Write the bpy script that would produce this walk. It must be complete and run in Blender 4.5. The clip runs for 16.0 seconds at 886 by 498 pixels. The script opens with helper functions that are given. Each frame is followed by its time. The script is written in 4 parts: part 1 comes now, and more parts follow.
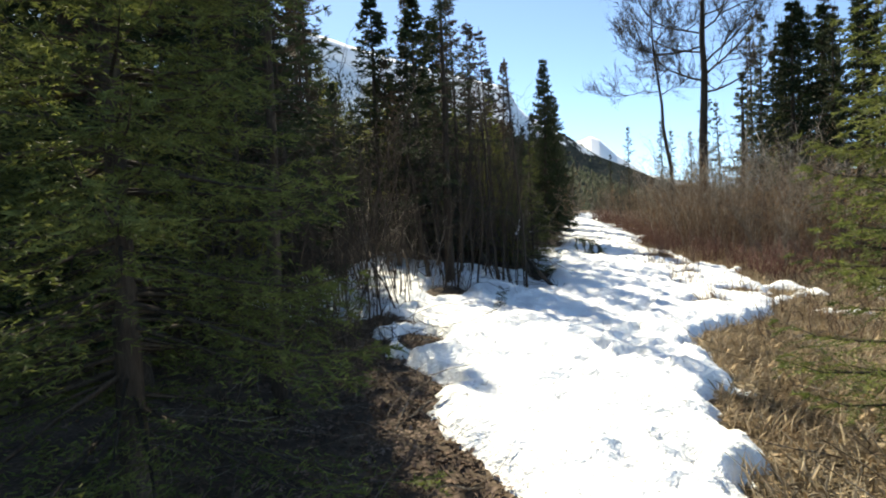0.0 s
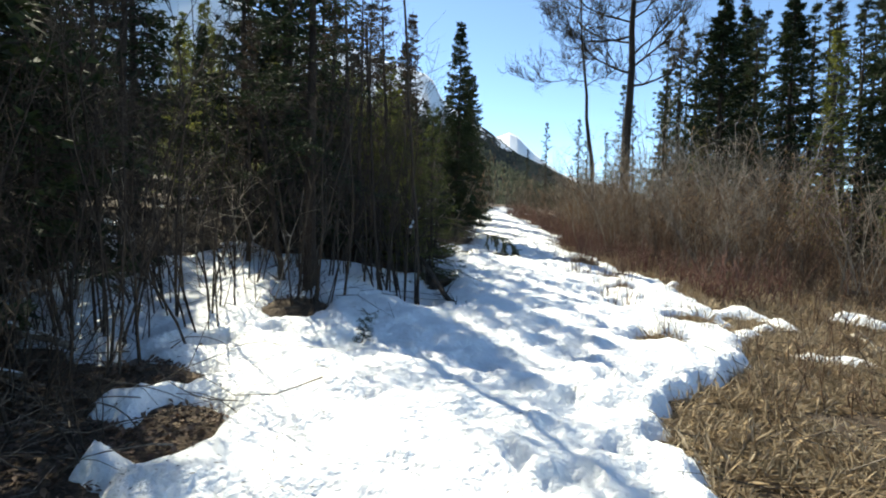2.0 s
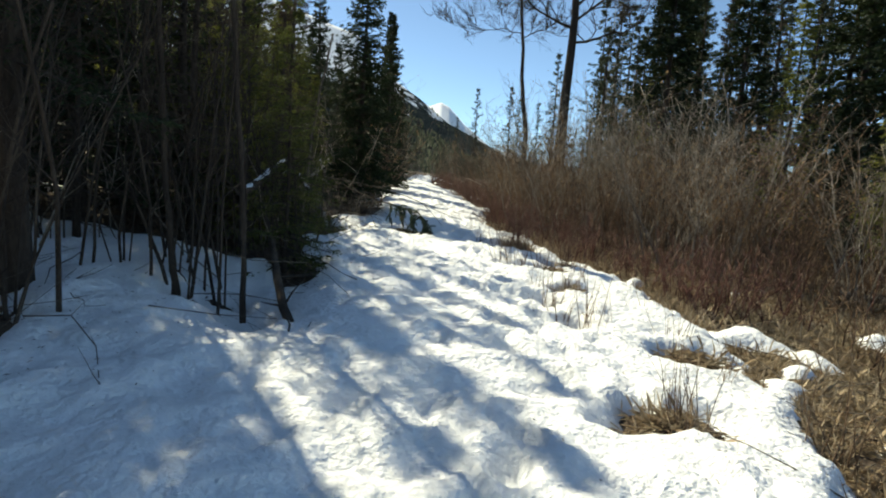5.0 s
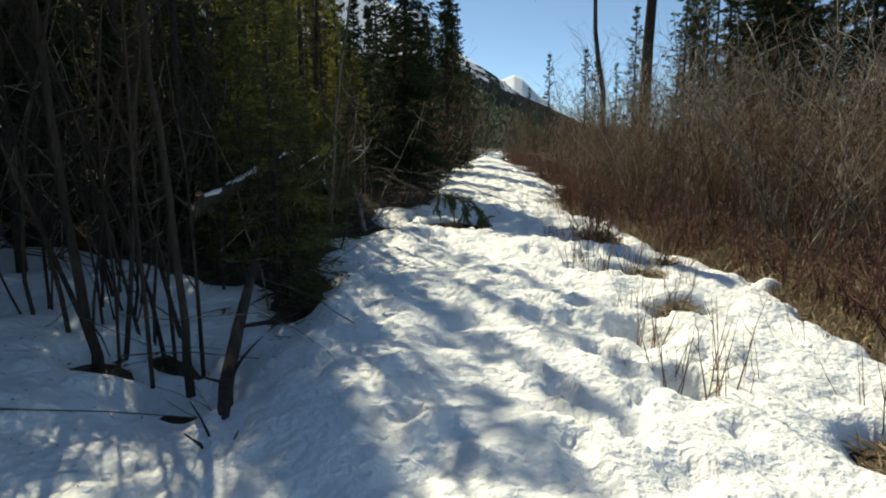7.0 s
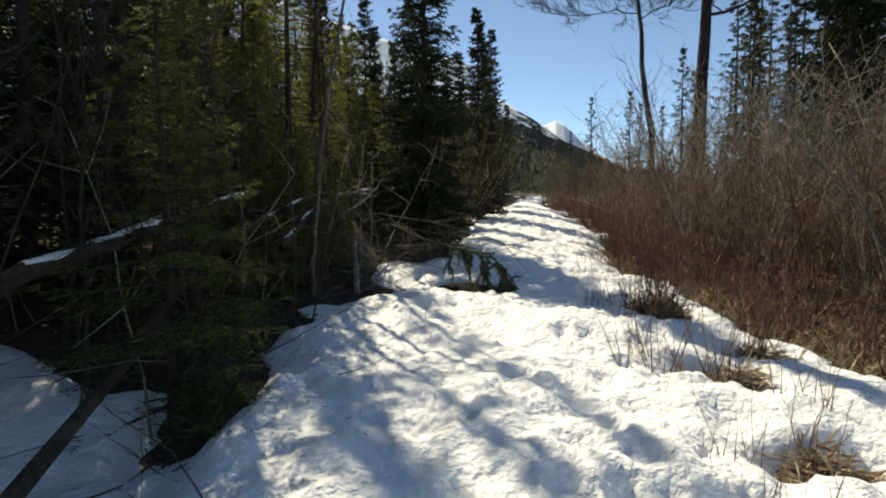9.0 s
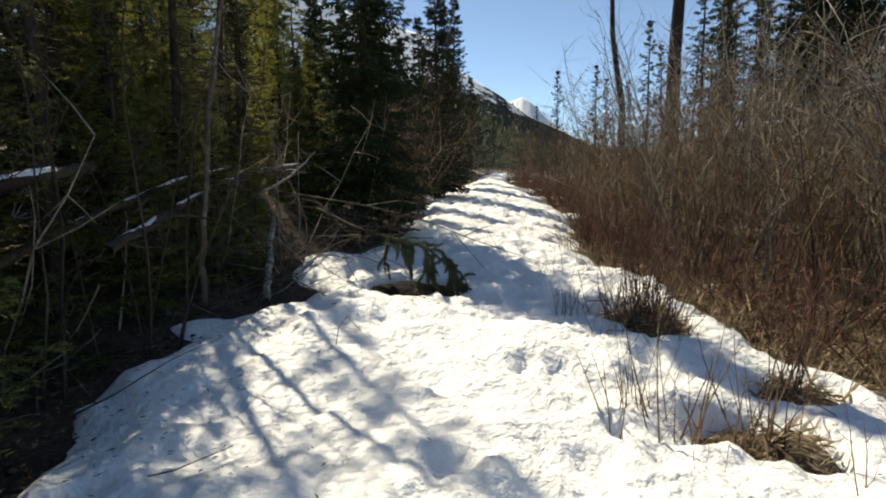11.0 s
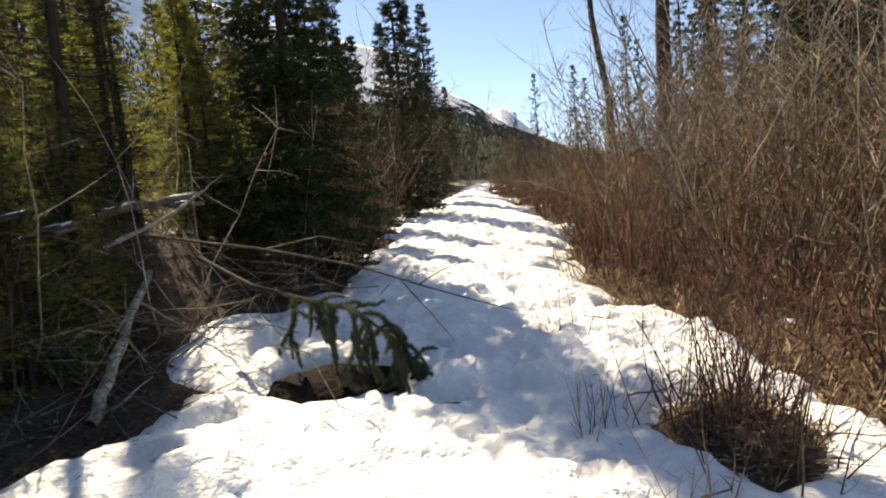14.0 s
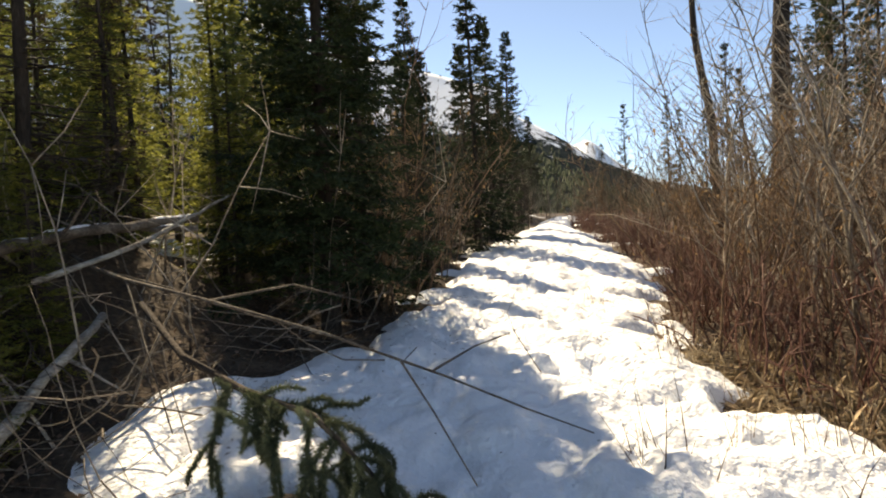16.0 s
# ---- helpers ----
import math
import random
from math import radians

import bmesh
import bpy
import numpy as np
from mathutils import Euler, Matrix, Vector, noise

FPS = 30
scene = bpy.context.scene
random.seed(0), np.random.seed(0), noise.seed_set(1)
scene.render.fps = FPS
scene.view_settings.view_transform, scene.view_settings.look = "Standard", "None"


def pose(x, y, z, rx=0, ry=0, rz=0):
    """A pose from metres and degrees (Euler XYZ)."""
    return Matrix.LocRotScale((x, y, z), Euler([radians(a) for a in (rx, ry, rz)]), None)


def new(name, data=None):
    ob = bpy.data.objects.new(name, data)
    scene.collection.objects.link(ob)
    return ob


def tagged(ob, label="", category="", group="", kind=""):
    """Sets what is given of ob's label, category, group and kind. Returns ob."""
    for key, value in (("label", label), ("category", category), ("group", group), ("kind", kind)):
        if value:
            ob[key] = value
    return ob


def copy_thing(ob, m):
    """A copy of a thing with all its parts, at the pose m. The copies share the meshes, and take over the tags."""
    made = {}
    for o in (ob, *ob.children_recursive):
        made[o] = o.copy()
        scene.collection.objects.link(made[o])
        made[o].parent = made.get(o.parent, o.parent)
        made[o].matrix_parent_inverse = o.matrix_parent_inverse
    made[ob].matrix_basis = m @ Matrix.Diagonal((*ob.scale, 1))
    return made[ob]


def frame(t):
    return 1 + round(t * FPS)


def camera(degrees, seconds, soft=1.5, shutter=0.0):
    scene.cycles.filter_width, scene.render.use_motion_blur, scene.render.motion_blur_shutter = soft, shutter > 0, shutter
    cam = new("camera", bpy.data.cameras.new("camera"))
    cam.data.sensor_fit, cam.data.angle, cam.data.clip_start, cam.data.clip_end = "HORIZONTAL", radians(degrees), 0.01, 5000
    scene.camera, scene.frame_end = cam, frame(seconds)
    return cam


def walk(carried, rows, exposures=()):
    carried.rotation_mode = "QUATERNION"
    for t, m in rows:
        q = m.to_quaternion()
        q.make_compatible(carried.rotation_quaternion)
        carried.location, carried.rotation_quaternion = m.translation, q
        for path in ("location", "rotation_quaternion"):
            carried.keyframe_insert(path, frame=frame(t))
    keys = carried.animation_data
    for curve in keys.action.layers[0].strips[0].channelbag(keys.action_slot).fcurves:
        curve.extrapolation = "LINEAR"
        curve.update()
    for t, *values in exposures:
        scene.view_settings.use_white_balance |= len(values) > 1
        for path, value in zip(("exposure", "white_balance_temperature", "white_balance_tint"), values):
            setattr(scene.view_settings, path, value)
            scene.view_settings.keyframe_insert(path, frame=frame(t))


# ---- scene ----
cam = camera(76.3, 16.0, soft=2.0)
METRES, EYE, TILT, LEAN, TURN = 17.0, 1.5, -2.5, 2.5, 0.0
ROWS = [
    (0.0, 0.0, 0.0, 0.0, 0.0, 0.0, 0.0),
    (0.5, 0.0102, 0.0535, 0.0037, -8.11, -2.36, -2.67),
    (1.0, 0.0233, 0.1048, 0.0077, -1.76, -3.01, -3.07),
    (1.5, 0.036, 0.1528, 0.0106, -5.83, -2.63, -2.3),
    (2.0, 0.051, 0.199, 0.0106, -8.55, -0.98, -3.16),
    (2.5, 0.0646, 0.2428, 0.0081, -14.64, -0.23, -3.91),
    (3.0, 0.0809, 0.2874, 0.0085, -12.87, -2.8, -1.86),
    (3.5, 0.0943, 0.3256, 0.0097, -16.21, -0.58, -5.17),
    (4.0, 0.1101, 0.3555, 0.0116, -15.13, -1.92, -6.42),
    (4.5, 0.1195, 0.3867, 0.0153, -14.88, -2.88, -7.66),
    (5.0, 0.131, 0.4119, 0.0155, -15.84, -3.5, -5.44),
    (7.5, 0.1924, 0.552, 0.0315, -6.12, -6.43, -2.18),
    (8.0, 0.2017, 0.5774, 0.0339, -8.18, -3.21, -6.21),
    (8.5, 0.2146, 0.6073, 0.0332, -5.75, -5.19, -2.56),
    (9.0, 0.2201, 0.6365, 0.0349, -3.69, -1.91, -1.74),
    (11.5, 0.2536, 0.748, 0.0429, -7.46, -4.42, -1.5),
    (12.0, 0.2598, 0.77, 0.0448, -4.82, -4.23, -0.2),
    (12.5, 0.2652, 0.7909, 0.0453, -6.59, -0.48, 1.87),
    (13.0, 0.2725, 0.8148, 0.0463, -5.52, -4.84, 2.79),
    (13.5, 0.2775, 0.8343, 0.0468, -6.14, -0.31, 2.8),
    (14.0, 0.2835, 0.8551, 0.0488, -8.34, -2.75, 3.13),
    (14.5, 0.2878, 0.8781, 0.0497, -5.91, 0.92, 2.71),
    (15.0, 0.2931, 0.8968, 0.0513, -6.68, 0.48, 0.95),
    (15.5, 0.3019, 0.9199, 0.0524, -0.18, 1.24, 1.3),
    (16.0, 0.3094, 0.9435, 0.0538, -0.25, 0.61, 0.66),
]
EXPOSURES = [(0.0, 1.5, 7900, 2), (1.0, 1.48, 7800, 2), (2.0, 1.37, 7250, 0), (3.0, 1.03, 7000, -1), (5.0, 0.9, 7800, -3), (7.5, 0.6, 8000, -2), (9.0, 0.72, 8200, 2), (12.5, 0.88, 8400, 5), (14.0, 1.36, 9300, 10), (16.0, 1.38, 9600, 9)]
walk(cam, [(t, pose(0, 0, EYE, TILT, LEAN, TURN) @ pose(METRES * x, METRES * y, METRES * z, 90 + pitch, roll, yaw)) for t, x, y, z, yaw, pitch, roll in ROWS], EXPOSURES)

# ---- world, sun ----
SUN_AZ, SUN_EL = radians(-21), radians(43)
world = bpy.data.worlds.new("sky")
scene.world = world
world.use_nodes = True
wn = world.node_tree.nodes
sky = wn.new("ShaderNodeTexSky")
sky.sky_type, sky.sun_disc = "NISHITA", False
sky.sun_elevation, sky.sun_rotation = SUN_EL, SUN_AZ
sky.altitude, sky.air_density, sky.dust_density, sky.ozone_density = 2600, 0.75, 0.5, 4.0
wn["Background"].inputs["Strength"].default_value = 0.11
world.node_tree.links.new(sky.outputs[0], wn["Background"].inputs["Color"])
sun_data = bpy.data.lights.new("sun", "SUN")
sun_data.energy, sun_data.angle, sun_data.color = 3.5, radians(0.6), (1.0, 0.95, 0.87)
sun = new("sun", sun_data)
toward = Vector((math.sin(SUN_AZ) * math.cos(SUN_EL), math.cos(SUN_AZ) * math.cos(SUN_EL), math.sin(SUN_EL)))
sun.rotation_euler = toward.to_track_quat("Z", "Y").to_euler()
sun.location = toward * 60


# ---- materials ----
def material(name, colours, scale=6.0, rough=0.9, bump=0.3, bump_scale=40.0, spread=0.25, translucent=0.0, stretch=None, spec=0.3, height=0.02):
    """A surface with two scales of colour noise, per-object variation and fine relief."""
    m = bpy.data.materials.new(name)
    m.use_nodes = True
    nt = m.node_tree
    n, ln = nt.nodes, nt.links
    bsdf = n["Principled BSDF"]
    bsdf.inputs["Roughness"].default_value = rough
    bsdf.inputs["Specular IOR Level"].default_value = spec
    geo = n.new("ShaderNodeNewGeometry")
    mapping = n.new("ShaderNodeMapping")
    ln.new(geo.outputs["Position"], mapping.inputs["Vector"])
    if stretch:
        mapping.inputs["Scale"].default_value = stretch
    big = n.new("ShaderNodeTexNoise")
    big.inputs["Scale"].default_value, big.inputs["Detail"].default_value = scale, 5
    ln.new(mapping.outputs[0], big.inputs["Vector"])
    small = n.new("ShaderNodeTexNoise")
    small.inputs["Scale"].default_value, small.inputs["Detail"].default_value = bump_scale, 4
    ln.new(mapping.outputs[0], small.inputs["Vector"])
    mixv = n.new("ShaderNodeMath")
    mixv.operation = "MULTIPLY_ADD"
    mixv.inputs[1].default_value = 0.4
    ln.new(small.outputs["Fac"], mixv.inputs[0])
    part_big = n.new("ShaderNodeMath")
    part_big.operation = "MULTIPLY"
    part_big.inputs[1].default_value = 0.6
    ln.new(big.outputs["Fac"], part_big.inputs[0])
    ln.new(part_big.outputs[0], mixv.inputs[2])
    ramp = n.new("ShaderNodeValToRGB")
    els = ramp.color_ramp.elements
    while len(els) < len(colours):
        els.new(0.5)
    for i, c in enumerate(colours):
        els[i].position = 0.3 + 0.4 * i / max(1, len(colours) - 1)
        els[i].color = (*c, 1)
    ln.new(mixv.outputs[0], ramp.inputs["Fac"])
    info = n.new("ShaderNodeObjectInfo")
    isl = geo.outputs["Random Per Island"]
    add = n.new("ShaderNodeMath")
    add.operation = "ADD"
    ln.new(info.outputs["Random"], add.inputs[0])
    ln.new(isl, add.inputs[1])
    rng = n.new("ShaderNodeMapRange")
    rng.inputs["From Max"].default_value = 2.0
    rng.inputs["To Min"].default_value, rng.inputs["To Max"].default_value = 1 - spread, 1 + spread
    ln.new(add.outputs[0], rng.inputs["Value"])
    hsv = n.new("ShaderNodeHueSaturation")
    ln.new(ramp.outputs["Color"], hsv.inputs["Color"])
    ln.new(rng.outputs[0], hsv.inputs["Value"])
    ln.new(hsv.outputs["Color"], bsdf.inputs["Base Color"])
    if bump:
        b = n.new("ShaderNodeBump")
        b.inputs["Strength"].default_value, b.inputs["Distance"].default_value = bump, height
        ln.new(small.outputs["Fac"], b.inputs["Height"])
        ln.new(b.outputs[0], bsdf.inputs["Normal"])
    if translucent:
        tr = n.new("ShaderNodeBsdfTranslucent")
        ln.new(hsv.outputs["Color"], tr.inputs["Color"])
        mix = n.new("ShaderNodeMixShader")
        mix.inputs["Fac"].default_value = translucent
        ln.new(bsdf.outputs[0], mix.inputs[1])
        ln.new(tr.outputs[0], mix.inputs[2])
        ln.new(mix.outputs[0], n["Material Output"].inputs["Surface"])
    return m


SNOW = material("snow", [(0.83, 0.85, 0.85), (0.91, 0.92, 0.92), (0.94, 0.94, 0.94)], 2.5, 0.6, 1.0, 17, 0.0, height=0.04)
SNOW_OLD = material("old_snow", [(0.72, 0.72, 0.72), (0.84, 0.85, 0.86), (0.9, 0.9, 0.9)], 9, 0.7, 0.5, 40, 0.04)
SOIL = material("forest_soil", [(0.026, 0.018, 0.012), (0.072, 0.05, 0.034), (0.165, 0.122, 0.082)], 2.2, 0.95, 0.9, 30, 0.0)
# Near-black colour that paints the shade inside the melted hollow.
HOLLOW_SHADE = material("wet_stone", [(0.006, 0.005, 0.005), (0.014, 0.011, 0.010), (0.028, 0.022, 0.02)], 5, 0.9, 0.8, 30, 0.1, spec=0.08)
GRASS = material("dry_grass", [(0.37, 0.28, 0.19), (0.60, 0.485, 0.345), (0.76, 0.67, 0.52)], 1.3, 0.8, 0.0, 20, 0.55, 0.4)
LITTER = material("leaf_litter", [(0.052, 0.031, 0.022), (0.135, 0.086, 0.06), (0.29, 0.21, 0.16)], 3, 0.8, 0.0, 20, 0.6, 0.1)
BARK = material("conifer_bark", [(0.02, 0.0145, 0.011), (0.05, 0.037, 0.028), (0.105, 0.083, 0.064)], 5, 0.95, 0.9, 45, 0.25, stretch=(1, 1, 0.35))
BARK_GREY = material("alder_bark", [(0.07, 0.057, 0.045), (0.24, 0.202, 0.16), (0.50, 0.45, 0.375)], 3, 0.9, 0.4, 40, 0.65)
BARK_BROWN = material("willow_bark", [(0.05, 0.03, 0.019), (0.14, 0.088, 0.055), (0.30, 0.195, 0.12)], 4, 0.85, 0.3, 40, 0.65)
BARK_RED = material("osier_bark", [(0.055, 0.024, 0.019), (0.11, 0.049, 0.038), (0.19, 0.10, 0.07)], 4, 0.75, 0.2, 40, 0.5)
BARK_PALE = material("birch_bark", [(0.06, 0.048, 0.038), (0.32, 0.285, 0.24), (0.56, 0.53, 0.47)], 9, 0.85, 0.7, 35, 0.15, stretch=(1, 1, 2.5))
DEADWOOD = material("weathered_wood", [(0.05, 0.039, 0.03), (0.135, 0.108, 0.084), (0.31, 0.27, 0.225)], 6, 0.9, 0.6, 45, 0.35)
NEEDLE = material("spruce_needles", [(0.012, 0.020, 0.009), (0.026, 0.040, 0.015), (0.05, 0.068, 0.024)], 3, 0.75, 0.0, 20, 0.5, 0.22)
NEEDLE_PINE = material("pine_needles", [(0.026, 0.036, 0.02), (0.052, 0.064, 0.034), (0.09, 0.10, 0.054)], 3, 0.8, 0.0, 20, 0.5, 0.25)
NEEDLE_LIMP = material("withered_spruce_needles", [(0.045, 0.058, 0.032), (0.1, 0.12, 0.068), (0.18, 0.195, 0.12)], 5, 0.75, 0.0, 30, 0.5, 0.3)
# Sunlight is put into this colour: brighter and yellower than the plain fir needles.
NEEDLE_SUN_TINT = material("sun_tinted_fir_needles", [(0.09, 0.1, 0.022), (0.2, 0.21, 0.05), (0.34, 0.33, 0.09)], 3, 0.7, 0.0, 20, 0.5, 0.55)
NEEDLE_FIR = material("fir_needles", [(0.045, 0.06, 0.018), (0.115, 0.135, 0.038), (0.22, 0.235, 0.07)], 3, 0.7, 0.0, 20, 0.45, 0.45)
NEEDLE_DEAD = material("brown_needles", [(0.035, 0.026, 0.018), (0.07, 0.05, 0.033), (0.12, 0.082, 0.05)], 3, 0.85, 0.0, 20, 0.4, 0.15)
BUD = material("willow_buds", [(0.24, 0.14, 0.06), (0.36, 0.22, 0.10), (0.45, 0.30, 0.15)], 3, 0.8, 0.0, 20, 0.4, 0.2)


# ---- shape of the land ----
def lattice(ix, iy, seed):
    h = (ix.astype(np.int64) * 374761393 + iy.astype(np.int64) * 668265263 + seed * 974634777) & 0x7FFFFFFF
    h = ((h ^ (h >> 13)) * 1274126177) & 0x7FFFFFFF
    return ((h ^ (h >> 16)) & 0xFFFF) / 32767.5 - 1


def vnoise(x, y, seed=0):
    ix, iy = np.floor(x), np.floor(y)
    fx, fy = x - ix, y - iy
    fx, fy = fx * fx * (3 - 2 * fx), fy * fy * (3 - 2 * fy)
    a, b = lattice(ix, iy, seed), lattice(ix + 1, iy, seed)
    c, d = lattice(ix, iy + 1, seed), lattice(ix + 1, iy + 1, seed)
    return (a + (b - a) * fx) * (1 - fy) + (c + (d - c) * fx) * fy


def fbm(x, y, size, octaves=3, seed=0):
    x, y = np.asarray(x, float), np.asarray(y, float)
    out, amp = 0, 1.0
    for k in range(octaves):
        out = out + amp * vnoise(x / size * 2 ** k + 17.3 * k, y / size * 2 ** k - 9.1 * k, seed + k)
        amp *= 0.5
    return out / 1.6


def step(a, b, v):
    s = np.clip((v - a) / (b - a), 0, 1)
    return s * s * (3 - 2 * s)


LEFT_Y = (-8, 3.4, 4.1, 5.7, 6.7, 7.7, 9.6, 10.4, 11, 12.5, 13.2, 13.7, 14, 15.9, 17.2, 17.6, 20, 20.4, 22.6, 24, 28.5, 31, 36, 39, 45, 60)
LEFT_X = (-0.9, 0.3, 0.05, -0.2, -0.65, -0.9, -1.1, -0.1, 0.15, 0.4, 0.9, 2.4, 2.8, 2.6, 2.75, 3.5, 3.6, 4.3, 4.75, 5.1, 5.5, 6.3, 8.0, 8.8, 10.6, 15)
RIGHT_Y = (-8, 3.4, 4.7, 6.1, 7.3, 8.2, 8.6, 9.2, 10, 10.8, 12, 13, 15.5, 16.5, 18.7, 20, 21.5, 23, 24, 28, 32, 38, 45, 60)
RIGHT_X = (1.0, 2.0, 2.5, 3.1, 3.4, 4.0, 4.6, 5.3, 5.9, 6.3, 7.0, 7.2, 7.6, 7.4, 7.6, 7.3, 7.3, 8.0, 8.5, 9.4, 9.9, 10.7, 11.8, 16)


def left_edge(y):
    return np.interp(y, LEFT_Y, LEFT_X)


def right_edge(y):
    return np.interp(y, RIGHT_Y, RIGHT_X)


def land(x, y):
    """Height of the bare ground."""
    x, y = np.asarray(x, float), np.asarray(y, float)
    cx, cy = np.clip(x, -16, 26), np.clip(y, -10, 75)
    z = -0.22 + 0.053 * np.logaddexp(0, cy - 6) - 0.0437 * cx
    z = z + 0.11 * np.clip(left_edge(cy) - 0.8 - cx, 0, 10) * step(13, 18, cy)
    z = z + 1.1 * np.exp(-((x - 1.6) / 1.25) ** 2 - ((y - 21.3) / 1.4) ** 2)
    z = z - 0.4 * np.exp(-((x - 1.95) / 0.55) ** 2 - ((y - 12.8) / 1.5) ** 2)
    for mx, my, mr, mh in ((4.72, 9.95, 0.4, 0.14), (6.55, 17.0, 0.5, 0.26), (5.9, 13.6, 0.22, 0.16), (6.3, 14.9, 0.22, 0.16), (6.9, 15.6, 0.25, 0.16), (0.0, 11.35, 0.5, 0.1), (-0.9, 8.3, 0.45, 0.2), (5.9, 11.2, 0.3, 0.14)):
        z = z + mh * np.exp(-((x - mx) ** 2 + (y - my) ** 2) / mr ** 2)
    near = 1 - step(25, 60, np.hypot(x - 3, y - 12))
    return z + near * (0.07 * fbm(x, y, 2.3, 3, 5) + 0.04 * fbm(x, y, 0.5, 3, 8))


# bare spots in the snow: x, y, half width, half length
BARE = ((0.0, 11.3, 0.4, 0.75), (4.72, 9.95, 0.34, 0.2), (6.55, 17.0, 0.36, 0.4), (4.56, 18.24, 0.39, 0.19), (5.3, 17.92, 0.11, 0.06), (1.3, 12.95, 0.16, 0.14),
        (1.85, 12.75, 0.14, 0.14), (2.42, 14.7, 0.22, 0.8), (1.6, 13.35, 0.16, 0.14), (0.84, 9.7, 0.03, 0.03), (5.9, 13.6, 0.2, 0.11), (5.1, 12.1, 0.1, 0.09),
        (6.3, 14.9, 0.18, 0.16), (5.2, 12.95, 0.1, 0.1), (6.9, 15.6, 0.22, 0.16), (4.85, 23.1, 0.35, 0.35), (-0.9, 8.3, 0.4, 0.35), (-1.0, 7.3, 0.3, 0.3), (5.9, 11.2, 0.3, 0.2),
        (7.2, 19.6, 0.2, 0.15), (6.1, 15.1, 0.16, 0.1), (3.85, 17.78, 0.05, 0.03), (8.0, 23.4, 0.3, 0.2),
        (-0.38, 7.35, 0.3, 0.5), (-0.7, 9.3, 0.14, 0.08), (-0.05, 9.8, 0.08, 0.1))
rnd = random.Random(7)
STEPS = []
for k in range(430):
    fy = rnd.uniform(2.0, 34.0)
    fx = np.interp(fy, (0, 4, 7, 9.4, 12.7, 16, 24, 36), (1.0, 1.7, 2.7, 3.7, 4.8, 5.6, 6.7, 9.2)) + rnd.gauss(0.15, 0.62)
    STEPS.append((float(fx), fy, rnd.uniform(0.07, 0.13), rnd.uniform(0.13, 0.2), rnd.uniform(0.02, 0.075), rnd.uniform(-0.5, 0.9)))


def snow_depth(x, y):
    """Thickness of the snow; below nought there is none."""
    d = np.minimum(x - left_edge(y), right_edge(y) - x) * 0.8
    d = d + 0.26 * fbm(x, y, 0.8, 3, 21) + 0.13 * fbm(x, y, 0.2, 3, 25)
    ahead = step(8.2, 9.2, y)
    woods = (-0.12 + 0.42 * (1 - step(13.8, 15.2, y)) - 0.10 * step(14, 20, y)) + 0.38 * step(0.0, 0.9, x) * (1 - step(14.8, 15.8, y)) + 0.34 * np.exp(-((left_edge(y) - x) / 0.6) ** 2) * step(16.5, 17.5, y) + 0.55 * fbm(x, y, 1.5, 3, 33)
    woods = np.where(x < left_edge(y) + 0.3, woods, -1) * ahead - (1 - ahead)
    woods = woods - 1.2 * step(4.5, 8.0, -x)
    meadow = -0.42 + 0.5 * fbm(x, y, 1.2, 3, 41) + 0.3 * fbm(x, y * 2.2, 0.7, 2, 43) - 0.12 * np.clip(x - right_edge(y), 0, 8) + 0.27 * step(8, 9.5, y) + 0.2 * step(8, 9.5, y) * (1 - step(13, 15, y))
    meadow = np.where(x > right_edge(y) - 0.3, meadow, -1)
    d = np.maximum(np.maximum(d, woods), meadow)
    for bx, by, rx, ry in BARE:
        q = np.hypot((x - bx) / rx, (y - by) / ry)
        d = np.minimum(d, (q - 1) * min(rx, ry) * 1.6 + 0.16 * fbm(x, y, 0.3, 3, 51))
    t = -0.05 + 0.21 * step(-0.06, 0.30, d) + 0.06 * step(0.3, 1.4, d)
    calm = 1 - 0.35 * step(19, 26, y)
    t = t + calm * step(0.1, 0.5, d) * (0.07 * fbm(x, y, 1.3, 3, 61) + 0.055 * fbm(x, y, 0.28, 3, 65))
    cup = np.abs(vnoise(x / 0.16, y / 0.22, 71)) + 0.5 * np.abs(vnoise(x / 0.08, y / 0.1, 72))
    t = t + step(0.05, 0.4, d) * 0.034 * cup * (1 - 0.3 * step(21, 28, y))
    t = t - step(0.1, 0.5, d) * step(15.5, 18.0, y) * 0.075 * np.clip(1 - 2.2 * np.abs(vnoise(x / 0.34, y / 0.27, 74)), 0, 1)
    for sx, sy, rx, ry, depth, turn in STEPS:
        near = (np.abs(x - sx) < 0.4) & (np.abs(y - sy) < 0.4)
        if near.any():
            u, v = x[near] - sx, y[near] - sy
            u, v = u * math.cos(turn) + v * math.sin(turn), v * math.cos(turn) - u * math.sin(turn)
            q = np.hypot(u / rx, v / ry)
            t[near] += (-depth * (1 - step(0.5, 1.05, q)) + 0.25 * depth * np.exp(-((q - 1.3) / 0.25) ** 2)) * step(0.0, 0.2, d[near])
    return t


def ground_at(x, y):
    """Where a thing at x, y stands: on the soil under the snow."""
    return float(land(x, y))


def surface_at(x, y):
    a, b = np.array([float(x)]), np.array([float(y)])
    return float(land(a, b)[0] + max(0.0, snow_depth(a, b)[0]))


